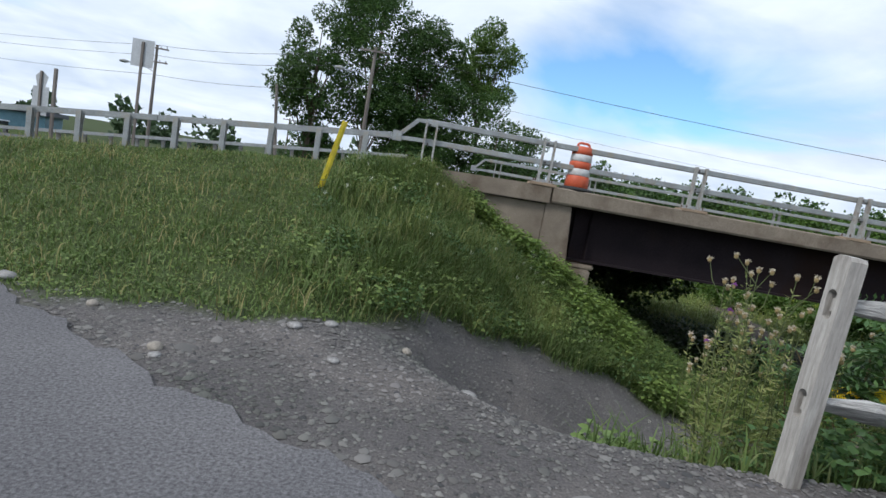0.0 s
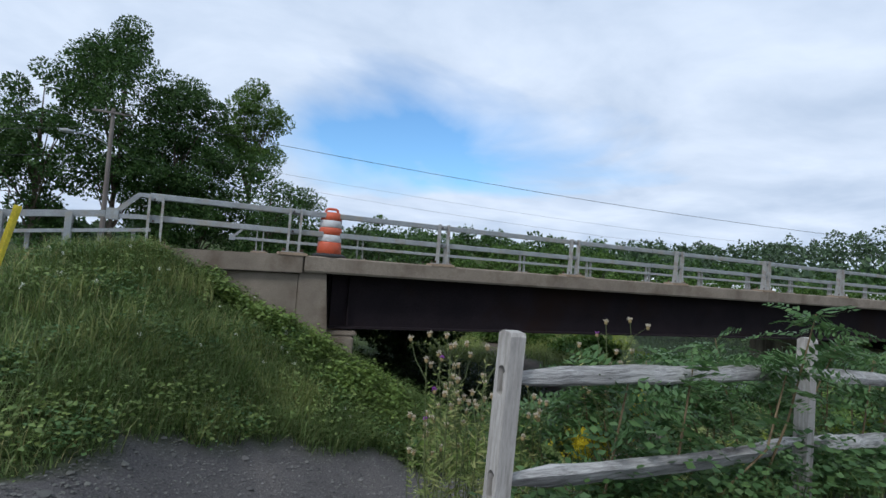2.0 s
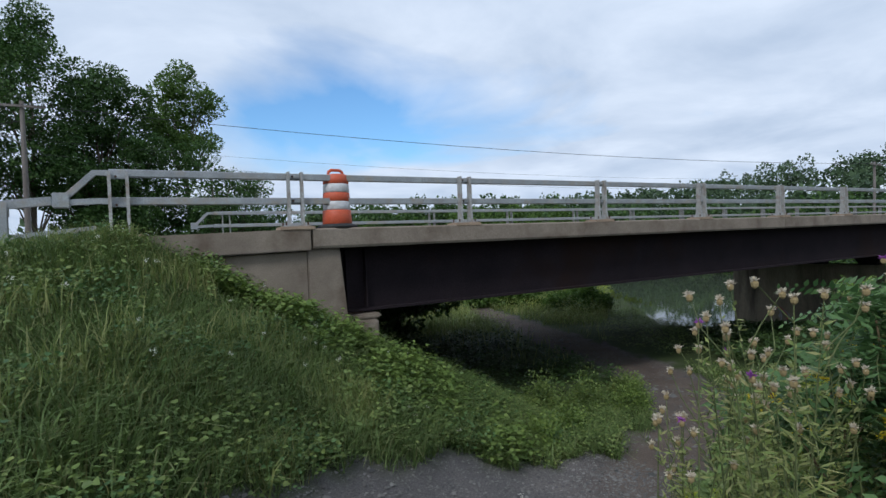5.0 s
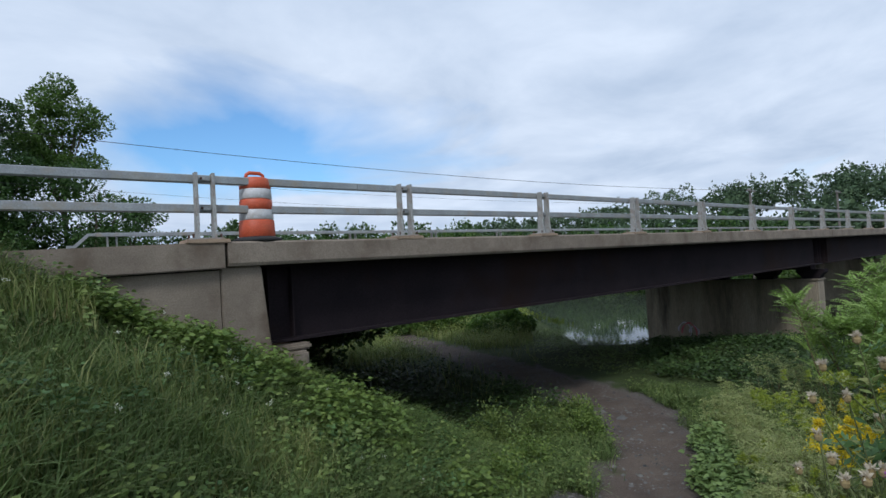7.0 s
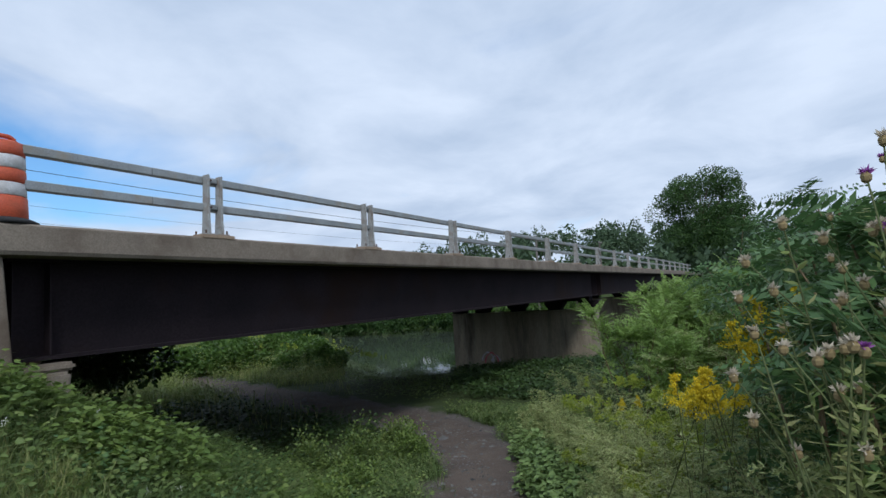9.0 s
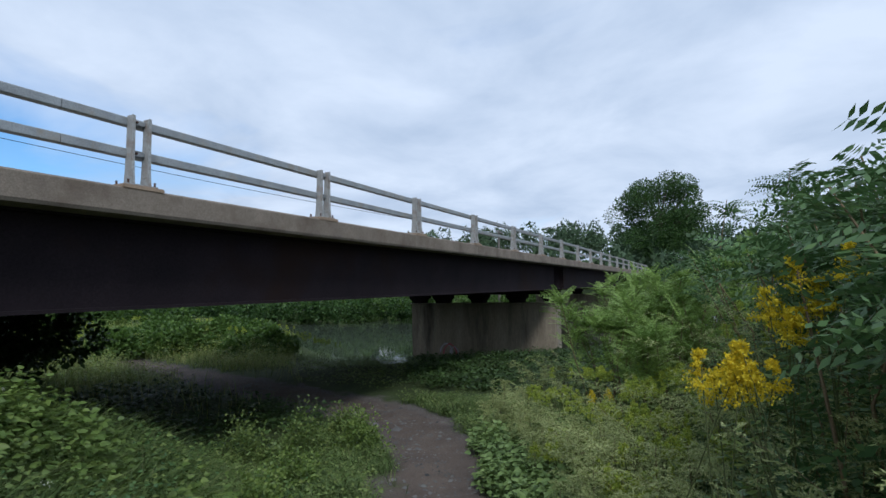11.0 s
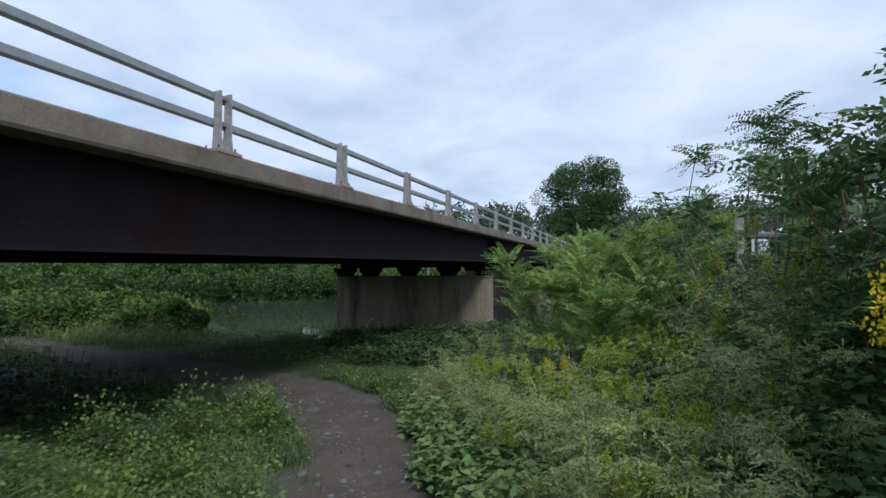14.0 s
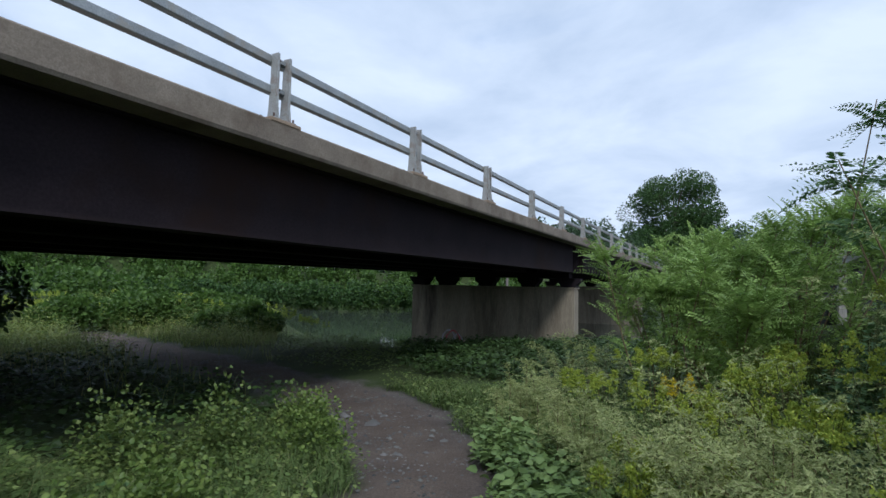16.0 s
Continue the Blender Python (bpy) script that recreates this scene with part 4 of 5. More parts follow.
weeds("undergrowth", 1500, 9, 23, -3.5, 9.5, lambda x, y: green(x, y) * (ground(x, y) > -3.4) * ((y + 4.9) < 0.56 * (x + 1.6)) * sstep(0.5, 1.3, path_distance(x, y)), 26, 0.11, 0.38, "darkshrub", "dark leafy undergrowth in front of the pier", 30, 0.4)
weeds("low_growth", 900, 8.5, 20, -1, 12, lambda x, y: green(x, y) * (ground(x, y) > -3.2) * ((y + 4.9) >= 0.56 * (x + 1.6)) * ((y + 4.9) <= 0.95 * (x + 1.6)) * sstep(0.5, 1.1, path_distance(x, y)), 30, 0.07, 0.38, "weed", "low leafy plants on the river bank", 26, 0.35)
# dark leaves over dark soil put the deck's shade into the colour
weeds("undergrowth", 900, -0.5, 6.5, 0.2, 9, lambda x, y: (path_distance(x, y) > 1.15) * 0.6, 27, 0.10, 0.4, "darkshrub", "sparse undergrowth below the bridge, leaves darkened for shade", 16, 0.3)
weeds("meadow_weeds", 4300, 6, 26, 8.5, 34, lambda x, y: green(x, y) * (ground(x, y) > -3.3) * ((y + 4.9) > 0.93 * (x + 1.6)) * sstep(0.4, 1.0, path_distance(x, y)), 28, 0.065, 1.0, "meadow", "lush meadow weeds on the river bank", 30, 0.36)


for i, (x, y, r, h) in enumerate(((3.3, -1.15, 0.42, 0.6), (2.6, -0.6, 0.4, 0.75), (1.2, -1.6, 0.4, 0.55), (4.2, -0.2, 0.4, 0.5), (0.2, -2.0, 0.35, 0.5), (1.9, -0.1, 0.4, 0.7))):
    g = np.random.default_rng(800 + i)
    k = 1100
    d = unit(g.normal(0, 1, (k, 3)))
    d[:, 2] = np.abs(d[:, 2])
    c = np.array([x, y, float(ground(x, y)) + 0.05]) + d * np.array([r, r, h]) * (g.uniform(0.5, 1.0, k) * (1 + 0.25 * np.sin(d[:, 0] * 7 + i)))[:, None]
    bush = thing("bramble_bush", "low bramble bush with bright green leaves", "bush", "brambles beside the footpath")
    v, f = broad_leaves(c, unit(d + g.normal(0, 0.7, (k, 3))), unit(g.normal(0, 0.5, (k, 3)) + np.array([0, 0, 1])), 0.046 * g.uniform(0.6, 1.2, k), 0.038)
    tagged(mesh_part("foliage", v, f, "vine" if i % 2 == 0 else "weed", bush), kind="stuff")


def tufts(x, y, z, g, mat, label, name, h=0.12):
    c = np.stack([x, y, z], -1)
    k = len(x)
    c = np.repeat(c, 14, 0) + g.normal(0, 0.012, (k * 14, 3))
    d = unit(g.normal(0, 1, (k * 14, 3)) + np.array([0, 0, 1.2]))
    return stuff(name, leaves(c, d, unit(g.normal(0, 1, (k * 14, 3))), h * 0.25, h * 0.12), mat, label, "flowers")


gfl = np.random.default_rng(31)
fx, fy = gfl.uniform(-6.5, -1.5, 34), gfl.uniform(-4.2, -0.6, 34)
tufts(fx, fy, ground(fx, fy) + gfl.uniform(0.22, 0.4, 34), gfl, "petal", "small white wild flowers scattered in the grass", "wild_flowers", 0.07)


def stems(bases, tops, r, g, curve=0.06):
    """Thin three-sided stems as one mesh."""
    k = len(bases)
    mid = (bases + tops) / 2 + g.normal(0, 1, (k, 3)) * curve * np.linalg.norm(tops - bases, axis=1, keepdims=True) * np.array([1, 1, 0.2])
    r = np.broadcast_to(r, k)[:, None]
    o = [np.array([math.cos(a), math.sin(a), 0]) for a in (0, 2.1, 4.2)]
    rings = [[p + q * r * s for q in o] for p, s in ((bases, 1.0), (mid, 0.8), (tops, 0.45))]
    v = np.stack([rings[i][j] for i in range(3) for j in range(3)], 1).reshape(-1, 3)
    f = np.array([(i * 3 + j, i * 3 + (j + 1) % 3, i * 3 + 3 + (j + 1) % 3, i * 3 + 3 + j) for i in range(2) for j in range(3)])
    return v, (f[None] + 9 * np.arange(k)[:, None, None]).reshape(-1, 4)


def goldenrod(x, y, h, count, seed, flower="golden", spread_r=0.3, plume=0.26, tilt=(0, 0), dense=(22, 22), sway=0.07):
    g = np.random.default_rng(seed)
    t = thing("goldenrod", "goldenrod clump with arching yellow flower plumes" if flower == "golden" else "goldenrod clump in yellow-green bud", "goldenrod", "goldenrod clumps")
    bx, by = x + g.normal(0, spread_r * 0.5, count), y + g.normal(0, spread_r * 0.5, count)
    b = np.stack([bx, by, ground(bx, by)], -1)
    hh = (h - 0.04) * g.uniform(0.93, 1.0, count)
    top = b + np.stack([g.normal(tilt[0], sway, count) * h, g.normal(tilt[1], sway, count) * h, hh], -1)
    v, f = stems(b, top, 0.006, g)
    tagged(mesh_part("stalk", v, f, "stem", t), kind="stuff")
    per = 26
    s = g.uniform(0.12, 0.86, (count, per))
    c = (b[:, None] + (top - b)[:, None] * s[..., None]).reshape(-1, 3)
    a = g.uniform(0, 6.283, count * per)
    d = unit(np.stack([np.cos(a), np.sin(a), g.uniform(-0.2, 0.5, count * per)], -1))
    n = unit(g.normal(0, 0.4, (count * per, 3)) + np.array([0, 0, 1]))
    v, f = leaves(c, d, n, 0.10 * g.uniform(0.6, 1.2, count * per), 0.019)
    tagged(mesh_part("foliage", v, f, "weed", t), kind="stuff")
    # plumes: curved side branches crowded with tiny florets
    br, fl = dense
    a = g.uniform(0, 6.283, (count, br))
    lift = g.uniform(0.0, plume, (count, br))
    L = 0.62 * plume * (1.05 - lift / plume * 0.8) * g.uniform(0.5, 1.0, (count, br))
    q = np.linspace(0.1, 1, fl)
    pos = top[:, None, None] - np.array([0, 0, 1]) * (plume * 0.85 - lift)[..., None, None] * 1.0
    out = np.stack([np.cos(a), np.sin(a), np.zeros_like(a)], -1)[:, :, None] * (L[..., None] * q)[..., None]
    arch = np.array([0, 0, 1.0]) * (L[..., None] * (0.75 * q - 0.65 * q ** 2))[..., None]
    c = (pos + out + arch).reshape(-1, 3)
    k = len(c)
    c = c + g.normal(0, 0.007, (k, 3))
    d = unit(g.normal(0, 1, (k, 3)) + np.array([0, 0, 0.8]))
    v, f = leaves(c, d, unit(g.normal(0, 1, (k, 3))), 0.30 / fl, 0.21 / fl)
    tagged(mesh_part("flower_plume", v, f, flower, t, "deep yellow flower plumes" if flower == "golden" else ""), kind="stuff")
    return t


def mugwort(x, y, h, count, seed, spread_r=0.35, lean_to=(0, 0)):
    """Arching stems with short feathery side sprays."""
    g = np.random.default_rng(seed)
    t = thing("mugwort", "bushy silvery green mugwort with feathery drooping plumes", "wild shrub", "mugwort clumps")
    bx, by = x + g.normal(0, spread_r * 0.45, count), y + g.normal(0, spread_r * 0.45, count)
    b = np.stack([bx, by, ground(bx, by)], -1)
    hh = h * g.uniform(0.6, 1.1, count)
    away = np.stack([bx - x, by - y], -1) * 0.5 / spread_r
    lx, ly = g.normal(lean_to[0] * 1.7, 0.12, count) + away[:, 0] * 0.4, g.normal(lean_to[1] * 1.7, 0.12, count) + away[:, 1] * 0.4
    clear = sstep(0.75, 1.15, path_distance(bx + lx * h * 2.2, by + ly * h * 2.2))
    lx, ly = lx * clear, ly * clear
    q = np.linspace(0, 1, 8)
    spine = b[:, None] + np.stack([lx[:, None] * h * 2.2 * q ** 2, ly[:, None] * h * 2.2 * q ** 2, hh[:, None] * (1.5 * q - 0.52 * q ** 2.2)], -1)
    segs = [stems(spine[:, i], spine[:, i + 1], 0.006 * (1 - 0.1 * i), g, 0.0) for i in range(7)]
    v, f = joined(segs)
    tagged(mesh_part("stalk", v, f, "drystem", t), kind="stuff")
    br, fl = 44, 14
    s = g.uniform(0.32, 1.0, (count, br))
    k0 = np.minimum((s * 7).astype(int), 6)
    fr = (s * 7 - k0)[..., None]
    ii = np.arange(count)[:, None]
    pos = spine[ii, k0] * (1 - fr) + spine[ii, k0 + 1] * fr
    along = unit(spine[ii, k0 + 1] - spine[ii, k0])
    a = g.uniform(0, 6.283, (count, br))
    side = unit(np.stack([np.cos(a), np.sin(a), np.zeros_like(a)], -1) + along * 0.9)
    L = (0.19 * (1.1 - s) + 0.05) * g.uniform(0.6, 1.2, (count, br)) * (0.6 + 0.4 * h)
    u = np.linspace(0.1, 1, fl)
    c = pos[:, :, None] + side[:, :, None] * (L[..., None] * u)[..., None] - np.array([0, 0, 1.0]) * (L[..., None] * 0.45 * u ** 2)[..., None]
    c = c.reshape(-1, 3)
    k = len(c)
    d = unit(np.repeat(side.reshape(-1, 3), fl, 0) * 0.9 + g.normal(0, 0.3, (k, 3)) + np.array([0, 0, -0.25]))
    v, f = leaves(c, d, unit(g.normal(0, 0.6, (k, 3)) + np.array([0, 0, 1])), 0.021 * g.uniform(0.6, 1.3, k), 0.0075)
    tagged(mesh_part("plume", v, f, "mugwort", t), kind="stuff")
    k = count * 14
    i = np.repeat(np.arange(count), 14)
    j = g.integers(0, 5, k)
    a = g.uniform(0, 6.283, k)
    d = unit(np.stack([np.cos(a), np.sin(a), g.uniform(-0.3, 0.4, k)], -1))
    v, f = leaves(spine[i, j] + g.normal(0, 0.02, (k, 3)), d, unit(g.normal(0, 0.5, (k, 3)) + np.array([0, 0, 1])), 0.09 * g.uniform(0.6, 1.2, k), 0.02)
    tagged(mesh_part("foliage", v, f, "weed", t), kind="stuff")
    return t


def frond_leaves(base, d, nrm, length, pairs, lw, g, droop=0.35):
    """Leaflets in pairs along arching leaf stalks."""
    k = len(base)
    q = np.linspace(0.12, 1.0, pairs)
    s = unit(np.cross(d, nrm))
    L = np.broadcast_to(length, k)
    pos = base[:, None] + d[:, None] * (L[:, None] * q)[..., None] - np.array([0, 0, 1]) * (droop * L[:, None] * q ** 2)[..., None]
    out = []
    for sg in (1, -1):
        dd = unit(s[:, None] * sg + d[:, None] * 0.35 - np.array([0, 0, 0.18]) + g.normal(0, 0.10, (k, pairs, 3)))
        ll = (L[:, None] * lw * (1.1 - 0.55 * q)[None]).reshape(-1)
        nn = np.broadcast_to(nrm[:, None], dd.shape).reshape(-1, 3)
        out.append(leaves(pos.reshape(-1, 3), dd.reshape(-1, 3), unit(nn + g.normal(0, 0.4, nn.shape)), ll, ll * 0.36))
    stalk = stems(base, pos[:, -1], 0.004, g, 0.02)
    return joined(out), stalk


def sumac(x, y, h, trunks, seed, mat="sumac", radius=0.6, fronds=13, length=0.5, pairs=9, lw=0.24, label="", name="sumac_bush", tilt=(0, 0), body=0.35, up=(0.05, 0.75), droop=0.35):
    g = np.random.default_rng(seed)
    t = thing(name, label or "bright green sumac bush with long feathery leaves", "bush", "bushes beside the footpath")
    bx, by = x + g.normal(0, radius * 0.35, trunks), y + g.normal(0, radius * 0.35, trunks)
    b = np.stack([bx, by, ground(bx, by)], -1)
    top = b + np.stack([(bx - x) * 1.3 + tilt[0] * h + g.normal(0, 0.1, trunks), (by - y) * 1.3 + tilt[1] * h + g.normal(0, 0.1, trunks), h * g.uniform(0.7, 1.0, trunks)], -1)
    v, f = stems(b, top, 0.014, g)
    tagged(mesh_part("branch", v, f, "drystem", t), kind="stuff")
    k = trunks * fronds
    i = np.repeat(np.arange(trunks), fronds)
    s = np.where(g.uniform(0, 1, k) < 0.45, g.uniform(0.88, 1.0, k), g.uniform(body, 0.95, k))
    a = g.uniform(0, 6.283, k)
    el = g.uniform(up[0], up[1], k)
    d = unit(np.stack([np.cos(a) * np.cos(el), np.sin(a) * np.cos(el), np.sin(el)], -1))
    n = unit(np.cross(np.cross(d, np.array([0, 0, 1.0])), d))
    n = unit(n + np.cross(d, n) * g.normal(0, 0.55, k)[:, None])
    vf, st = frond_leaves(b[i] + (top - b)[i] * s[:, None], d, n, length * g.uniform(0.6, 1.15, k), pairs, lw, g, droop)
    tagged(mesh_part("leaf_frond", vf[0], vf[1], mat, t), kind="stuff")
    tagged(mesh_part("leaf_stalk", st[0], st[1], "stem", t), kind="stuff")
    return t


def thistle(x, y, h, count, heads, seed, lean_to=(0, 0)):
    g = np.random.default_rng(seed)
    t = thing("thistle", "tall thistle gone to seed with pale downy heads", "thistle", "thistles")
    bx, by = x + g.normal(0, 0.10, count), y + g.normal(0, 0.10, count)
    b = np.stack([bx, by, ground(bx, by)], -1)
    top = b + np.stack([g.normal(lean_to[0], 0.075, count) * h, g.normal(lean_to[1], 0.075, count) * h, h * g.uniform(0.7, 1.05, count)], -1)
    v1 = stems(b, top, 0.0065, g)
    i = g.integers(0, count, heads)
    s = g.uniform(0.55, 0.95, heads)
    jb = b[i] + (top - b)[i] * s[:, None]
    a = g.uniform(0, 6.283, heads)
    jt = jb + np.stack([np.cos(a) * 0.12, np.sin(a) * 0.12, g.uniform(0.12, 0.26, heads)], -1) * (h / 1.3)
    v2 = stems(jb, jt, 0.005, g)
    v, f = joined([v1, v2])
    tagged(mesh_part("stalk", v, f, "stem", t), kind="stuff")
    per = 90
    k = count * per
    i = np.repeat(np.arange(count), per)
    s = g.uniform(0.03, 0.95, k)
    a = g.uniform(0, 6.283, k)
    d = unit(np.stack([np.cos(a), np.sin(a), g.uniform(-0.1, 0.9, k)], -1))
    v, f = leaves(b[i] + (top - b)[i] * s[:, None], d, unit(g.normal(0, 0.6, (k, 3)) + np.array([0, 0, 1])), 0.12 * (1.15 - s) * g.uniform(0.6, 1.3, k) + 0.02, 0.014)
    tagged(mesh_part("spiny_leaf", v, f, "paleg", t), kind="stuff")
    tips = np.concatenate([top, jt])
    for j, p in enumerate(tips):
        bm = lathe([(0.005, -0.026), (0.013, -0.018), (0.015, -0.005), (0.009, 0.006)], 7)
        hd = part("seed_head", bm, "husk", t, "dry thistle head")
        hd.location = p
        k = 34
        dd = unit(g.normal(0, 1, (k, 3)) * np.array([1, 1, 0.5]) + np.array([0, 0, 0.75]))
        vf = leaves(np.zeros((k, 3)) + np.array([0, 0, 0.004]), dd, unit(g.normal(0, 1, (k, 3))), 0.028 * g.uniform(0.6, 1.15, k), 0.009)
        mesh_part("down", vf[0], vf[1], "purple" if j % 23 == 4 else "fluff", hd)
    return t


def rise(x, y, z):
    """Height of a plant whose top stands at z."""
    return z - float(ground(x, y))


thistle(-2.75, -7.25, rise(-2.75, -7.25, 1.08), 9, 12, 41)
thistle(-2.45, -7.0, rise(-2.45, -7.0, 1.0), 10, 12, 42)
thistle(-2.15, -6.95, rise(-2.15, -6.95, 1.05), 9, 11, 43)
thistle(-1.45, -7.2, rise(-1.45, -7.2, 1.2), 9, 11, 44)
thistle(-2.65, -6.8, rise(-2.65, -6.8, 0.6), 7, 8, 45, (-0.05, 0.05))
goldenrod(-0.84, -6.25, rise(-0.84, -6.25, 0.16), 10, 51, spread_r=0.15, plume=0.19, dense=(26, 18), sway=0.04)
goldenrod(-0.46, -6.62, rise(-0.46, -6.62, 0.48), 10, 52, spread_r=0.17, plume=0.2, dense=(26, 18), sway=0.04)
goldenrod(4.6, -4.6, 1.0, 4, 55, plume=0.16)
goldenrod(-1.5, -7.5, 0.95, 5, 53, plume=0.16)
for i, (x, y, h) in enumerate(((3.2, -4.9, 1.0), (2.4, -4.6, 0.7), (4.2, -5.2, 1.15), (5.6, -5.6, 1.25), (1.3, -5.9, 1.0), (3.4, -6.0, 1.35), (6.4, -4.2, 1.1), (2.6, -5.6, 1.1), (4.9, -3.7, 0.9), (0.6, -5.6, 0.8), (7.6, -5.0, 1.3), (5.0, -6.6, 1.4), (3.0, -7.0, 1.2), (-0.6, -5.7, 0.8))):
    goldenrod(x, y, h, 16, 60 + i, "goldgreen", 0.5, 0.2, dense=(18, 14))
for i, (x, y, h, c, lt) in enumerate(((1.85, -5.35, 1.0, 16, (-0.15, 0.15)), (0.9, -5.25, 0.75, 12, (-0.1, 0.1)), (4.0, -3.9, 0.9, 16, (-0.1, 0.1)), (5.2, -3.2, 1.0, 16, (-0.1, 0.05)), (7.6, -3.3, 1.2, 16, (0, 0)), (2.9, -4.3, 0.7, 12, (-0.1, 0.1)), (1.7, -6.2, 1.35, 14, (-0.1, 0)), (2.9, -6.6, 1.5, 14, (-0.1, 0.05)), (0.0, -5.4, 0.65, 10, (-0.1, 0.1)), (-0.3, -6.9, 1.3, 12, (0, 0)), (8.6, -2.4, 0.9, 12, (0, 0)), (-1.0, -6.3, 0.7, 10, (-0.2, 0.1)), (6.2, -2.5, 0.7, 12, (-0.1, 0)), (1.2, -6.4, 0.95, 14, (-0.12, 0.12)), (1.9, -6.75, 1.2, 14, (-0.12, 0.1)), (0.9, -5.7, 0.85, 14, (-0.12, 0.12)), (2.1, -5.5, 1.0, 14, (-0.12, 0.12)), (3.1, -5.2, 1.0, 14, (-0.12, 0.12)))):
    mugwort(x, y, h, c, 90 + i, 0.42, lt)
for i, (x, y, h) in enumerate(((-2.1, -6.7, 0.8), (-1.4, -6.3, 0.85), (-0.5, -6.0, 0.9), (0.65, -5.65, 0.95), (1.75, -5.3, 1.0), (2.85, -4.75, 0.95), (3.75, -3.95, 0.8), (4.7, -3.15, 0.75), (-0.9, -6.5, 1.15), (0.6, -6.0, 1.1), (2.3, -5.9, 1.2), (3.6, -5.3, 1.25), (2.2, -4.9, 1.0), (-1.7, -6.9, 1.0))):
    mugwort(x, y, h, 15, 700 + i, 0.5, (-0.12, 0.12))

for i, (x, y, h, n) in enumerate(((7.2, -4.5, 2.5, 9), (8.1, -5.2, 2.8, 10), (8.3, -5.9, 2.5, 9), (9.9, -5.0, 3.0, 9), (7.3, -5.8, 2.0, 8), (9.6, -5.9, 2.6, 8), (9.2, -4.3, 2.6, 8), (6.4, -5.0, 1.9, 8))):
    sumac(x, y, h, n, 120 + i, radius=0.8, fronds=42, length=0.55, pairs=13, lw=0.17, body=0.3, up=(0.25, 1.1), droop=0.22)
sumac(5.7, -6.85, rise(5.7, -6.85, 1.95), 6, 140, "locust", 0.8, 34, 0.5, 11, 0.19, "dark green locust sapling with small oval leaflets", "locust_sapling", tilt=(-0.05, 0.06), body=0.62, up=(-0.1, 0.9))
sumac(4.4, -7.1, 1.9, 7, 141, "locust", 1.0, 20, 0.34, 8, 0.25, "dark green locust sapling with small oval leaflets", "locust_sapling", body=0.2)
for i, (x, y, h, n) in enumerate(((-1.7, -7.2, 1.5, 5), (-0.9, -7.25, 1.85, 6), (0.1, -7.15, 2.0, 7), (1.0, -7.1, 1.8, 7), (-0.6, -6.9, 1.7, 5), (1.9, -7.15, 1.8, 6), (-1.3, -7.45, 1.3, 5), (2.6, -7.15, 1.7, 6))):
    sumac(x, y, h, n, 150 + i, "locust", 0.5, 26, 0.46, 9, 0.23, "leafy green sumac growing through the fence", body=0.15)
weeds("bank_shrubs", 1500, -2.6, 6, -7.9, -6.0, lambda x, y: green(x, y) * 0.8, 29, 0.08, 0.7, "locust", "dark leafy growth along the fence", 20, 0.25)

# ---- trees and distance ----
def tree(x, y, h, crown_r, seed, mat="treeleaf", n=5200, leaf=0.27, trunk_r=0.32, crown_base=0.3, base_z=None, label="", clumps=46, squash=1.0):
    g = np.random.default_rng(seed)
    z0 = float(ground(x, y)) if base_z is None else base_z
    t = thing("tree", label or "tall leafy broad-leaved tree", "tree", "trees")
    pts, rad = [], []
    for i in range(6):
        q = i / 5
        pts.append((x + g.normal(0, 0.12) * q * 2, y + g.normal(0, 0.12) * q * 2, z0 - 0.3 + (h * 0.78) * q))
        rad.append(trunk_r * (1 - 0.82 * q))
    bm = tube(pts, rad, 9)
    # crown clumps in an uneven egg shape
    cl = []
    while len(cl) < clumps:
        p = g.uniform(-1, 1, 3)
        rr = np.linalg.norm(p)
        if rr > 1 or rr < 0.35:
            continue
        zz = (p[2] + 1) / 2
        taper = 1.0 - 0.45 * max(0, zz - 0.45) ** 1.1 - 0.25 * max(0, 0.25 - zz)
        cl.append((x + p[0] * crown_r * taper * squash, y + p[1] * crown_r * taper, z0 + h * crown_base + zz * h * (1 - crown_base) * 0.97, crown_r * g.uniform(0.24, 0.40)))
    for i, (cx, cy, cz, cr) in enumerate(cl):
        if i % 3 == 0:
            q = min(0.9, max(0.15, (cz - z0) / h - 0.18))
            sx, sy, sz_ = pts[int(q / 0.2) if int(q / 0.2) < 6 else 5]
            tube_into(bm, [(sx, sy, z0 + h * q * 0.78), ((sx + cx) / 2, (sy + cy) / 2, (z0 + h * q * 0.78 + cz) / 2 + 0.3), (cx, cy, cz)], [trunk_r * 0.34, trunk_r * 0.2, trunk_r * 0.07], 5)
    part("trunk", bm, "bark", t)
    cl = np.array(cl)
    n = int(n * 2.6) if leaf < 0.3 else n
    i = g.integers(0, len(cl), n)
    d = unit(g.normal(0, 1, (n, 3)))
    rr = g.uniform(0.35, 1.0, n) ** 0.5
    c = cl[i, :3] + d * (cl[i, 3] * rr)[:, None] * np.array([1.1, 1.1, 0.85])
    dd = unit(d + g.normal(0, 0.7, (n, 3)) + np.array([0, 0, -0.25]))
    nn = unit(d * 0.6 + g.normal(0, 0.5, (n, 3)) + np.array([0, 0, 0.6]))
    s = leaf * g.uniform(0.6, 1.3, n)
    v, f = leaves(c, dd, nn, s, s * 0.8)
    tagged(mesh_part("crown", v, f, mat, t), kind="stuff")
    return t


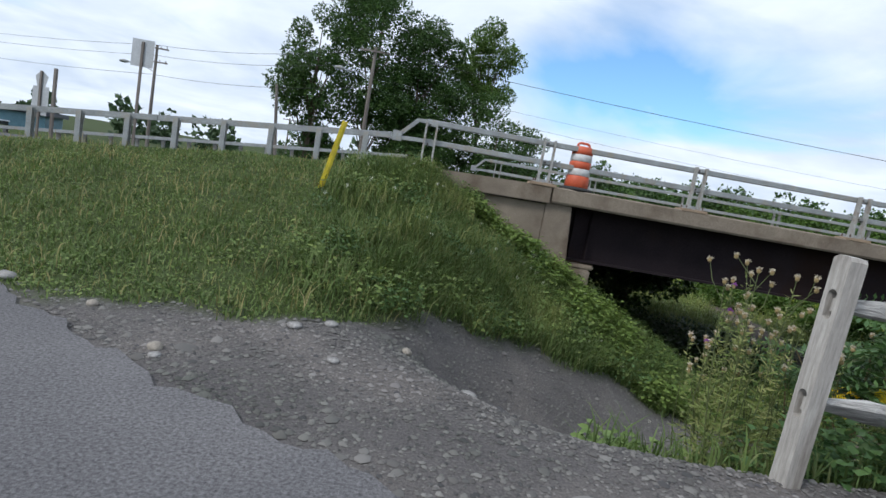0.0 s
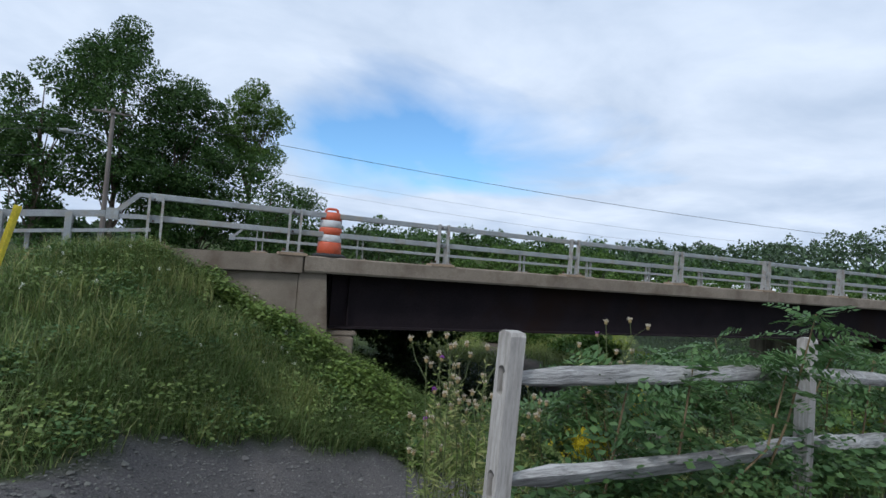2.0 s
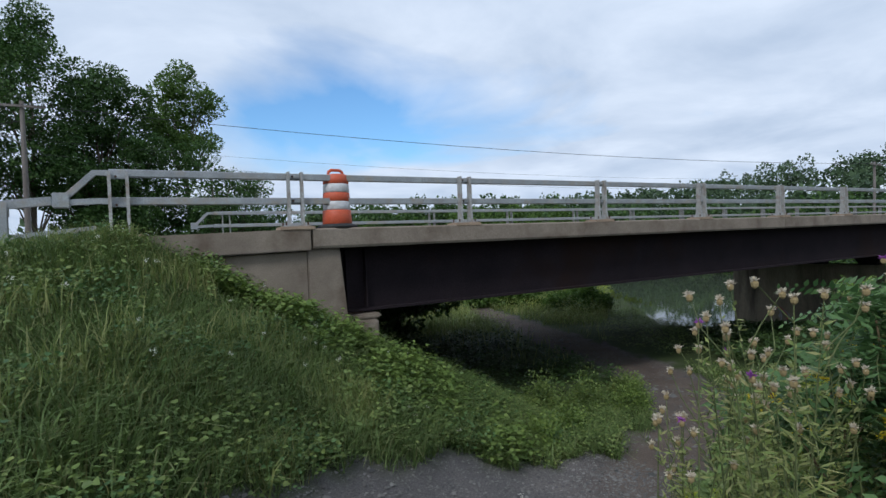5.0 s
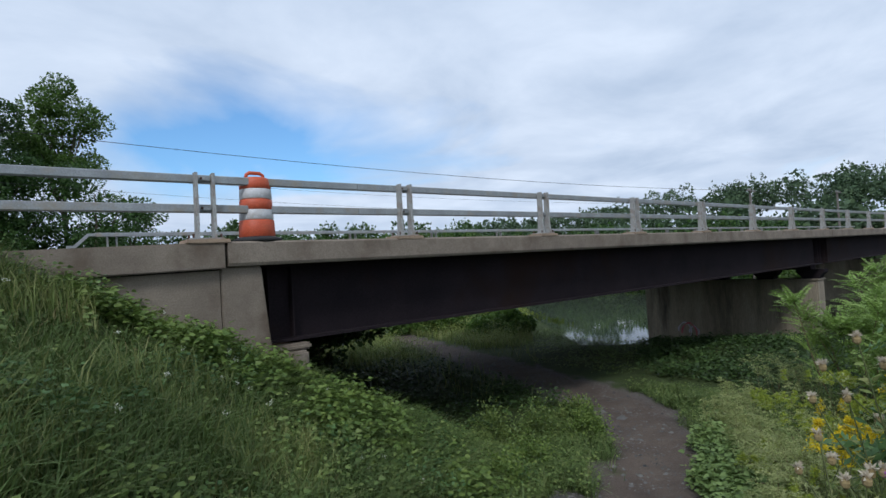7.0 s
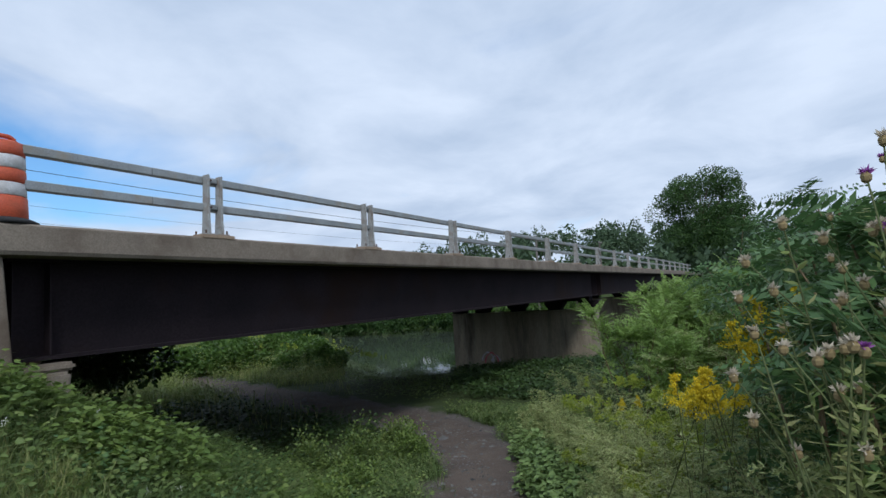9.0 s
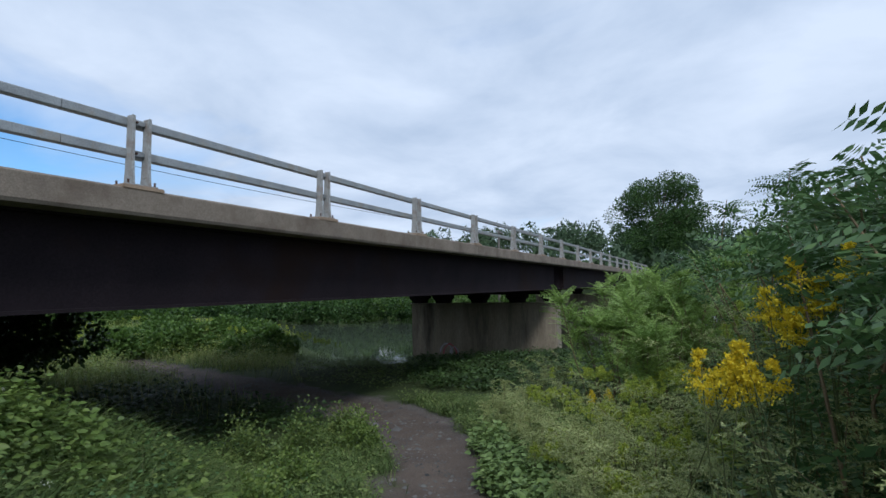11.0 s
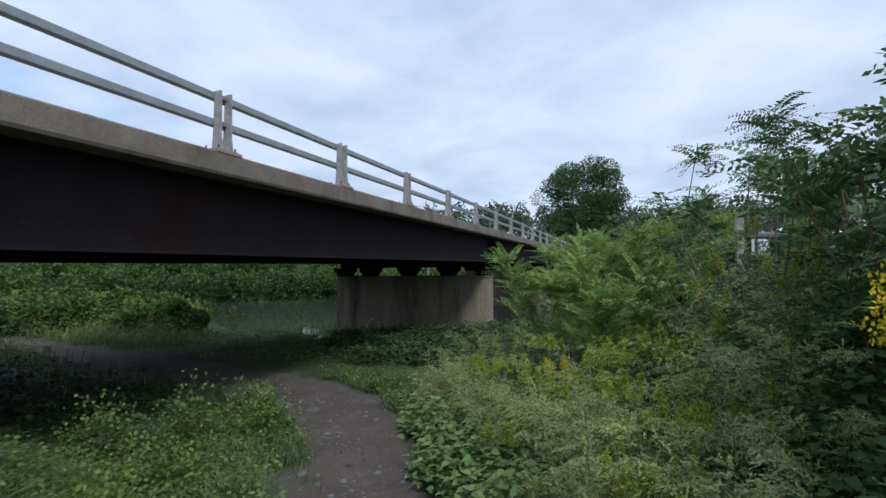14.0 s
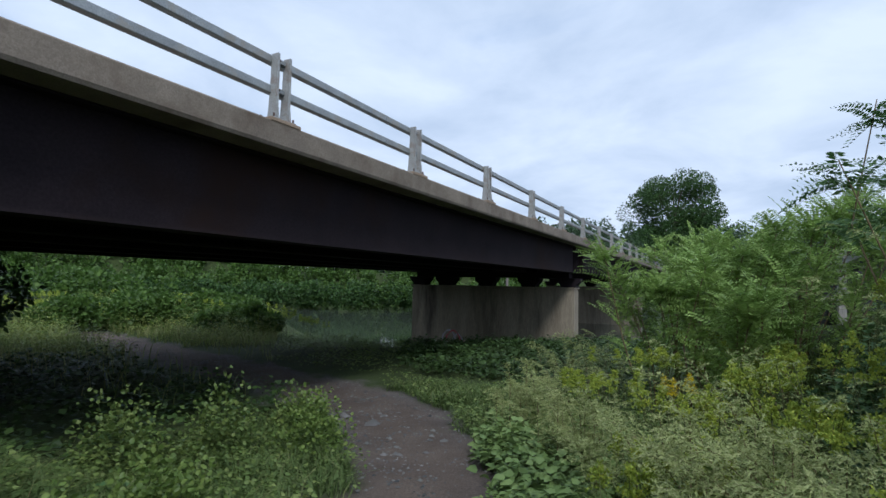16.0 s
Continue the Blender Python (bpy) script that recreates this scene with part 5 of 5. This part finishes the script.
tree(-19.0, 49.9, 20.8, 4.2, 201, n=6500, crown_base=0.30)
tree(-13.0, 52.3, 26.6, 5.5, 202, n=11000, crown_base=0.32, clumps=60)
tree(-7.9, 54.1, 24.2, 5.0, 203, n=13000, crown_base=0.10, clumps=70)
tree(-5.1, 55.9, 18.3, 5.0, 204, n=9000, crown_base=0.04, clumps=50)
tree(0.3, 60.7, 25.4, 4.3, 205, "lightleaf", n=6500, crown_base=0.48)
tree(2.4, 54.7, 16.2, 5.3, 206, n=6500, crown_base=0.03, clumps=40)
tree(6.0, 57.1, 12.4, 4.3, 207, n=3600, crown_base=0.03, clumps=30)
tree(6.6, 64.3, 8.7, 3.1, 208, "lightleaf", n=2200, crown_base=0.1, clumps=22)
tree(-18.7, 52.3, 7.5, 3.1, 209, n=2600, crown_base=0.25, clumps=22)
tree(137, 3.0, 25.5, 10.5, 210, n=36000, leaf=0.44, trunk_r=0.7, crown_base=0.15, clumps=60, base_z=2.2)
for i, (x, y, h, r) in enumerate(((17.5, 60, 8.0, 3.0), (21, 66, 7.0, 3.2), (29, 72, 7.5, 3.4), (36, 74, 6.5, 3), (47, 82, 8, 3.4), (12, 70, 8, 3.5), (60, 86, 7.5, 3.6), (74, 88, 9, 4), (6, 62, 6.5, 3))):
    tree(x, y, h, r, 220 + i, "lightleaf" if i % 3 == 1 else "treeleaf", n=2400, leaf=0.42, trunk_r=0.2, crown_base=0.06, clumps=26, base_z=-0.2)
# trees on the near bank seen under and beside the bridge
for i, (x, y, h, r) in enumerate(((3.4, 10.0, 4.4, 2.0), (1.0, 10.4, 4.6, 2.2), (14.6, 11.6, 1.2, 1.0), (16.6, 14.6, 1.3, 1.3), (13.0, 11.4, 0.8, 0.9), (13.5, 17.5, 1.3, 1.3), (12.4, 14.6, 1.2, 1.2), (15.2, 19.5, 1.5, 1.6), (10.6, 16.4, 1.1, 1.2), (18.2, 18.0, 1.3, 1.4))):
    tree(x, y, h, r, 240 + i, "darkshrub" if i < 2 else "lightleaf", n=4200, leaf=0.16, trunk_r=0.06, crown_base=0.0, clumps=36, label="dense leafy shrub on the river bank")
for i in range(60):
    g = np.random.default_rng(400 + i)
    x, y = g.uniform(8, 22), g.uniform(9, 28)
    if y + 4.9 > 0.78 * (x + 1.6) and float(path_distance(x, y)) > 1.0 and float(ground(x, y)) > -3.0:
        goldenrod(x, y, g.uniform(0.8, 1.3), 10, 430 + i, "goldgreen", 0.9, 0.22, dense=(10, 9))


def woods(name, count, place, seed, size, leaf, label, mat="farleaf", per=260):
    """A belt of far trees, each crown a cluster of leaf sprays."""
    g = np.random.default_rng(seed)
    out = []
    for i in range(count):
        x, y, z = place(g)
        h, r = size * g.uniform(0.75, 1.3), size * g.uniform(0.32, 0.5)
        d = unit(g.normal(0, 1, (per, 3)))
        lob = 1 + 0.3 * np.sin(d[:, 0] * 5 + i) * np.cos(d[:, 1] * 4 - i) + 0.2 * np.sin(d[:, 2] * 6 + i)
        c = np.array([x, y, z + h * 0.55]) + d * np.array([r, r, h * 0.5]) * (lob * g.uniform(0.6, 1.0, per) ** 0.4)[:, None]
        n = unit(d * 0.7 + g.normal(0, 0.4, (per, 3)) + np.array([0, 0, 0.5]))
        s = leaf * g.uniform(0.6, 1.4, per)
        out.append(leaves(c - d * leaf * 0.3, unit(d + g.normal(0, 0.8, (per, 3))), n, s, s * 0.85))
    return stuff(name, joined(out), mat, label, "woods")


def ring_place(r0, r1, a0, a1, zs):
    def f(g):
        a = radians(g.uniform(a0, a1))
        r = g.uniform(r0, r1)
        z = np.interp(math.degrees(a), *zs) * (r - r0 + 60) / (r1 - r0 + 60)
        return -3 + r * math.cos(a), -7 + r * math.sin(a), z
    return f


HILL = ([-40, -10, 5, 12, 20, 30, 40, 50, 60, 80, 110], [16, 15, 14, 16, 17, 14, 9, 5, 3, 0, -0.5])
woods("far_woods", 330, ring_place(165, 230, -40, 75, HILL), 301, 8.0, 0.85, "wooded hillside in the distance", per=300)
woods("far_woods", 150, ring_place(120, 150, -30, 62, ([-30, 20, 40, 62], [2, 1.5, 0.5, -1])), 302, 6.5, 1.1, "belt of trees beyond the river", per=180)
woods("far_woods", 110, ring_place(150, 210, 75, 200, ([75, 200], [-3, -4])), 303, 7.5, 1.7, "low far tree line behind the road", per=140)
woods("bank_woods", 130, lambda g: (lambda s: (57 + s * -0.6 + g.normal(0, 2), 22 + s * 0.8 + g.normal(0, 2), -3.2))(g.uniform(-6, 62)), 304, 2.2, 0.25, "dense green growth on the far river bank", "treeleaf", 380)
woods("bank_woods", 60, lambda g: (lambda s: (60 + s * -0.6 + g.normal(0, 1.5), 18 + s * 0.8 + g.normal(0, 1.5), -2.6))(g.uniform(-25, 12)), 305, 2.0, 0.25, "yellow-green scrub on the far river bank", "lightleaf", 260)


woods("bank_woods", 420, lambda g: (lambda q: (q[0], q[1], float(ground(*q)) - 0.3))((lambda s, o: (57 + s * -0.6 + o * 0.8, 22 + s * 0.8 + o * 0.6))(g.uniform(-14, 80), g.uniform(2, 16))), 306, 2.3, 0.32, "leafy slope above the far river bank", "lightleaf", 190)
woods("bank_woods", 90, lambda g: (lambda q: (q[0], q[1], float(ground(*q)) - 0.3))((lambda s, o: (57 + s * -0.6 + o * 0.8, 22 + s * 0.8 + o * 0.6))(g.uniform(-20, 90), g.uniform(23, 36))), 308, 4.4, 0.5, "row of leafy trees behind the parked cars", "treeleaf", 260)
woods("bank_woods", 90, lambda g: (lambda q: (q[0], q[1], float(ground(*q)) - 0.2))((g.uniform(-12, 30), g.uniform(34, 60))), 307, 2.4, 0.32, "rough green scrub behind the meadow", "lightleaf", 240)


# ---- utility poles and wires ----
def utility_pole(x, y, z, h, arms, label, lamp=False, lean_x=0.0, r=0.14):
    p = thing("utility_pole", label, "utility pole", "utility poles", at=pose(x, y, z, 0, lean_x, 0))
    part("pole_shaft", tube([(0, 0, -1), (0, 0, h)], [r * 1.25, r * 0.8], 10), "polewood", p)
    for a in arms:
        part("cross_arm", boxed(-1.1, 1.1, -0.06 - r, 0.05 - r, h - a - 0.06, h - a + 0.06), "polewood", p)
        for dx in (-0.95, -0.4, 0.4, 0.95):
            part("insulator", tube([(dx, -r, h - a + 0.061), (dx, -r, h - a + 0.22)], 0.045, 6), "galv", p)
    if lamp:
        part("lamp_arm", tube([(0, 0, h - 2.4), (-0.9, -0.5, h - 2.0), (-1.9, -1.0, h - 2.0)], 0.035, 6), "galv", p)
        part("lamp_head", tube([(-1.8, -0.95, h - 2.0), (-2.1, -1.1, h - 2.02), (-2.45, -1.3, h - 2.06)], [0.07, 0.16, 0.09], 8), "galv", p)
    return p


utility_pole(-10.3, 29.0, 0.8, 9.3, (0.3,), "tall pale wooden utility pole before the trees", True)
utility_pole(-31.0, 40.0, -1.0, 10.2, (0.3, 1.5), "wooden utility pole with two cross-arms and a street lamp", True)
utility_pole(-30.0, 84.0, -1.0, 9.0, (0.3,), "distant wooden utility pole")
utility_pole(-17.6, 34.0, 0.0, 7.0, (), "leaning bare wooden pole", False, -6)
utility_pole(60.0, 17.2, -2.0, 9.6, (0.3,), "wooden utility pole beyond the bridge", False, 3)
utility_pole(84.0, 15.0, 0.0, 8.0, (0.3,), "distant wooden utility pole")


def wire(a, b, sag, r=0.02):
    a, b = Vector(a), Vector(b)
    pts = [a.lerp(b, t) - Vector((0, 0, sag * 4 * t * (1 - t))) for t in [i / 14 for i in range(15)]]
    w = part("overhead_wire", tube(pts, r, 4), "wire")
    return tagged(w, "thin black overhead cable", "cable", "overhead wires")


wire((-10.3, 28.9, 9.9), (60, 17.2, 7.4), 0.9, 0.017)
wire((-10.3, 29.0, 8.0), (60, 17.2, 6.2), 1.1, 0.007)
wire((-10.3, 28.9, 7.2), (60, 17.2, 5.4), 1.2, 0.007)
for dz in (0.0, -0.9, -2.6):
    wire((-10.3, 28.9, 9.9 + dz), (-31.0, 40.0, 9.2 + dz), 0.5, 0.016)
    wire((-31.0, 40.0, 9.2 + dz), (-75, 62, 10 + dz), 0.5, 0.016)
wire((60, 17.2, 7.4), (84, 15, 7.9), 0.5)


# ---- parked cars beyond the river, seen through the rails ----
def car(m, label):
    c = thing("parked_car", label, "car", "parked cars", at=m)
    bm = bmesh.new()
    prof = [(-2.2, 0.35), (-2.25, 0.75), (-2.0, 0.9), (-1.5, 0.95), (-0.9, 1.40), (0.5, 1.45), (1.25, 0.98), (2.05, 0.88), (2.25, 0.65), (2.22, 0.35)]
    a = [bm.verts.new((x, -0.85 + (0.14 if z > 1 else 0), z)) for x, z in prof]
    b = [bm.verts.new((x, 0.85 - (0.14 if z > 1 else 0), z)) for x, z in prof]
    n = len(prof)
    for i in range(n):
        bm.faces.new((a[i], a[(i + 1) % n], b[(i + 1) % n], b[i]))
    bm.faces.new(a[::-1])
    bm.faces.new(b)
    bmesh.ops.bevel(bm, geom=list(bm.edges), offset=0.05, segments=2, affect="EDGES")
    part("car_body", bm, "carwhite", c)
    for sy in (-1, 1):
        bm = bmesh.new()
        bm.faces.new([bm.verts.new((x, sy * y, z)) for x, y, z in ((-1.25, 0.862, 0.98), (-0.85, 0.735, 1.33), (0.45, 0.725, 1.37), (1.0, 0.862, 0.98))])
        ext = bmesh.ops.extrude_face_region(bm, geom=list(bm.faces))
        bmesh.ops.translate(bm, verts=[v for v in ext["geom"] if isinstance(v, bmesh.types.BMVert)], vec=(0, sy * -0.03, 0))
        part("side_window", bm, "carglass", c)
        for x in (-1.4, 1.4):
            part("wheel", tube([(x, sy * 0.70, 0.32), (x, sy * 0.88, 0.32)], 0.32, 14), "rubber", c)
    return c


CARS = [(56.5, 49.0, 20), (59.0, 46.0, 25), (61.6, 43.4, 15), (64, 40.6, 30), (66.4, 37.6, 20), (68.6, 34.6, 22), (71, 31.6, 28), (73.2, 28.6, 20), (75.6, 25.8, 24), (78, 23.2, 20)]
first_car = None
for x, y, rz in CARS:
    m = pose(x, y, float(ground(x, y)), 0, 0, rz)
    if first_car is None:
        first_car = car(m, "white car parked beyond the river")
    else:
        copy_thing(first_car, m)

# ---- black trailer beyond the fence ----
tr = thing("black_trailer", "black cooker trailer with a rounded hood behind the wooden fence", "trailer", at=pose(13.5, -8.0, float(ground(13.5, -8.0)), 0, 0, 8) @ Matrix.Scale(1.15, 4))
part("trailer_body", boxed(-1.6, 1.6, -0.8, 0.8, 0.35, 1.05, 0.06), "blackpaint", tr)
bm = slab_xz([(-1.5, 1.055), (-1.2, 1.45), (0.9, 1.5), (1.4, 1.055)], -0.75, 0.75)
bmesh.ops.bevel(bm, geom=list(bm.edges), offset=0.08, segments=2, affect="EDGES")
part("hood", bm, "blackpaint", tr)
part("canopy", slab_xz([(-1.75, 1.56), (-1.7, 1.62), (0.1, 1.76), (1.9, 1.62), (1.9, 1.56)], -1.0, 1.0), "navy", tr)
part("serving_shelf", boxed(-1.98, -1.61, -0.3, 0.5, 1.12, 1.20, 0.02), "blackpaint", tr)
for sx in (-1.5, 1.6):
    for sy in (-0.9, 0.9):
        part("canopy_pole", tube([(sx, sy, 0), (sx, sy, 1.6)], 0.02, 6), "galv", tr)
for sx in (-0.5, 0.5):
    for sy in (-0.86, 0.86):
        part("wheel", tube([(sx, sy - 0.09, 0.3), (sx, sy + 0.09, 0.3)], 0.3, 14), "rubber", tr)
sg = thing("small_sign", "small white board with blue capital letters by the trailer", "sign", at=pose(6.62, -7.42, 0.28, 90, 0, -72))
part("sign_face", boxed(-0.13, 0.13, -0.12, 0.12, -0.02, 0.0), "signwhite", sg)
cu = bpy.data.curves.new("sign_text", "FONT")
cu.body, cu.size, cu.extrude, cu.align_x = "BLA", 0.11, 0.002, "CENTER"
tx = new("sign_text", cu)
bpy.context.view_layer.update()
tme = bpy.data.meshes.new_from_object(tx.evaluated_get(bpy.context.evaluated_depsgraph_get()))
bpy.data.objects.remove(tx)
tob = new("lettering", tme)
tme.materials.clear()
tme.materials.append(M["signblue"])
tob.parent = sg
tob.location = (0, 0.0, 0.003)

# low store building far behind the guard rail
st = thing("store_building", "low blue-clad roadside building far behind the guard rail", "building", at=pose(-46, 34, -2.2, 0, 0, 25))
part("wall", boxed(-9, 9, -4, 4, 0, 3.4), "blueroof", st)
part("roof", boxed(-9.4, 9.4, -4.4, 4.4, 3.404, 3.8, 0.05), "navy", st)
for x in (-6, -2.5, 1, 4.5):
    w = part("window", boxed(x, x + 2.2, -4.06, -4.003, 0.9, 2.5), "carglass", st)
    part("window_frame", boxed(x - 0.08, x + 2.28, -4.05, -4.001, 2.503, 2.6), "signwhite", w)
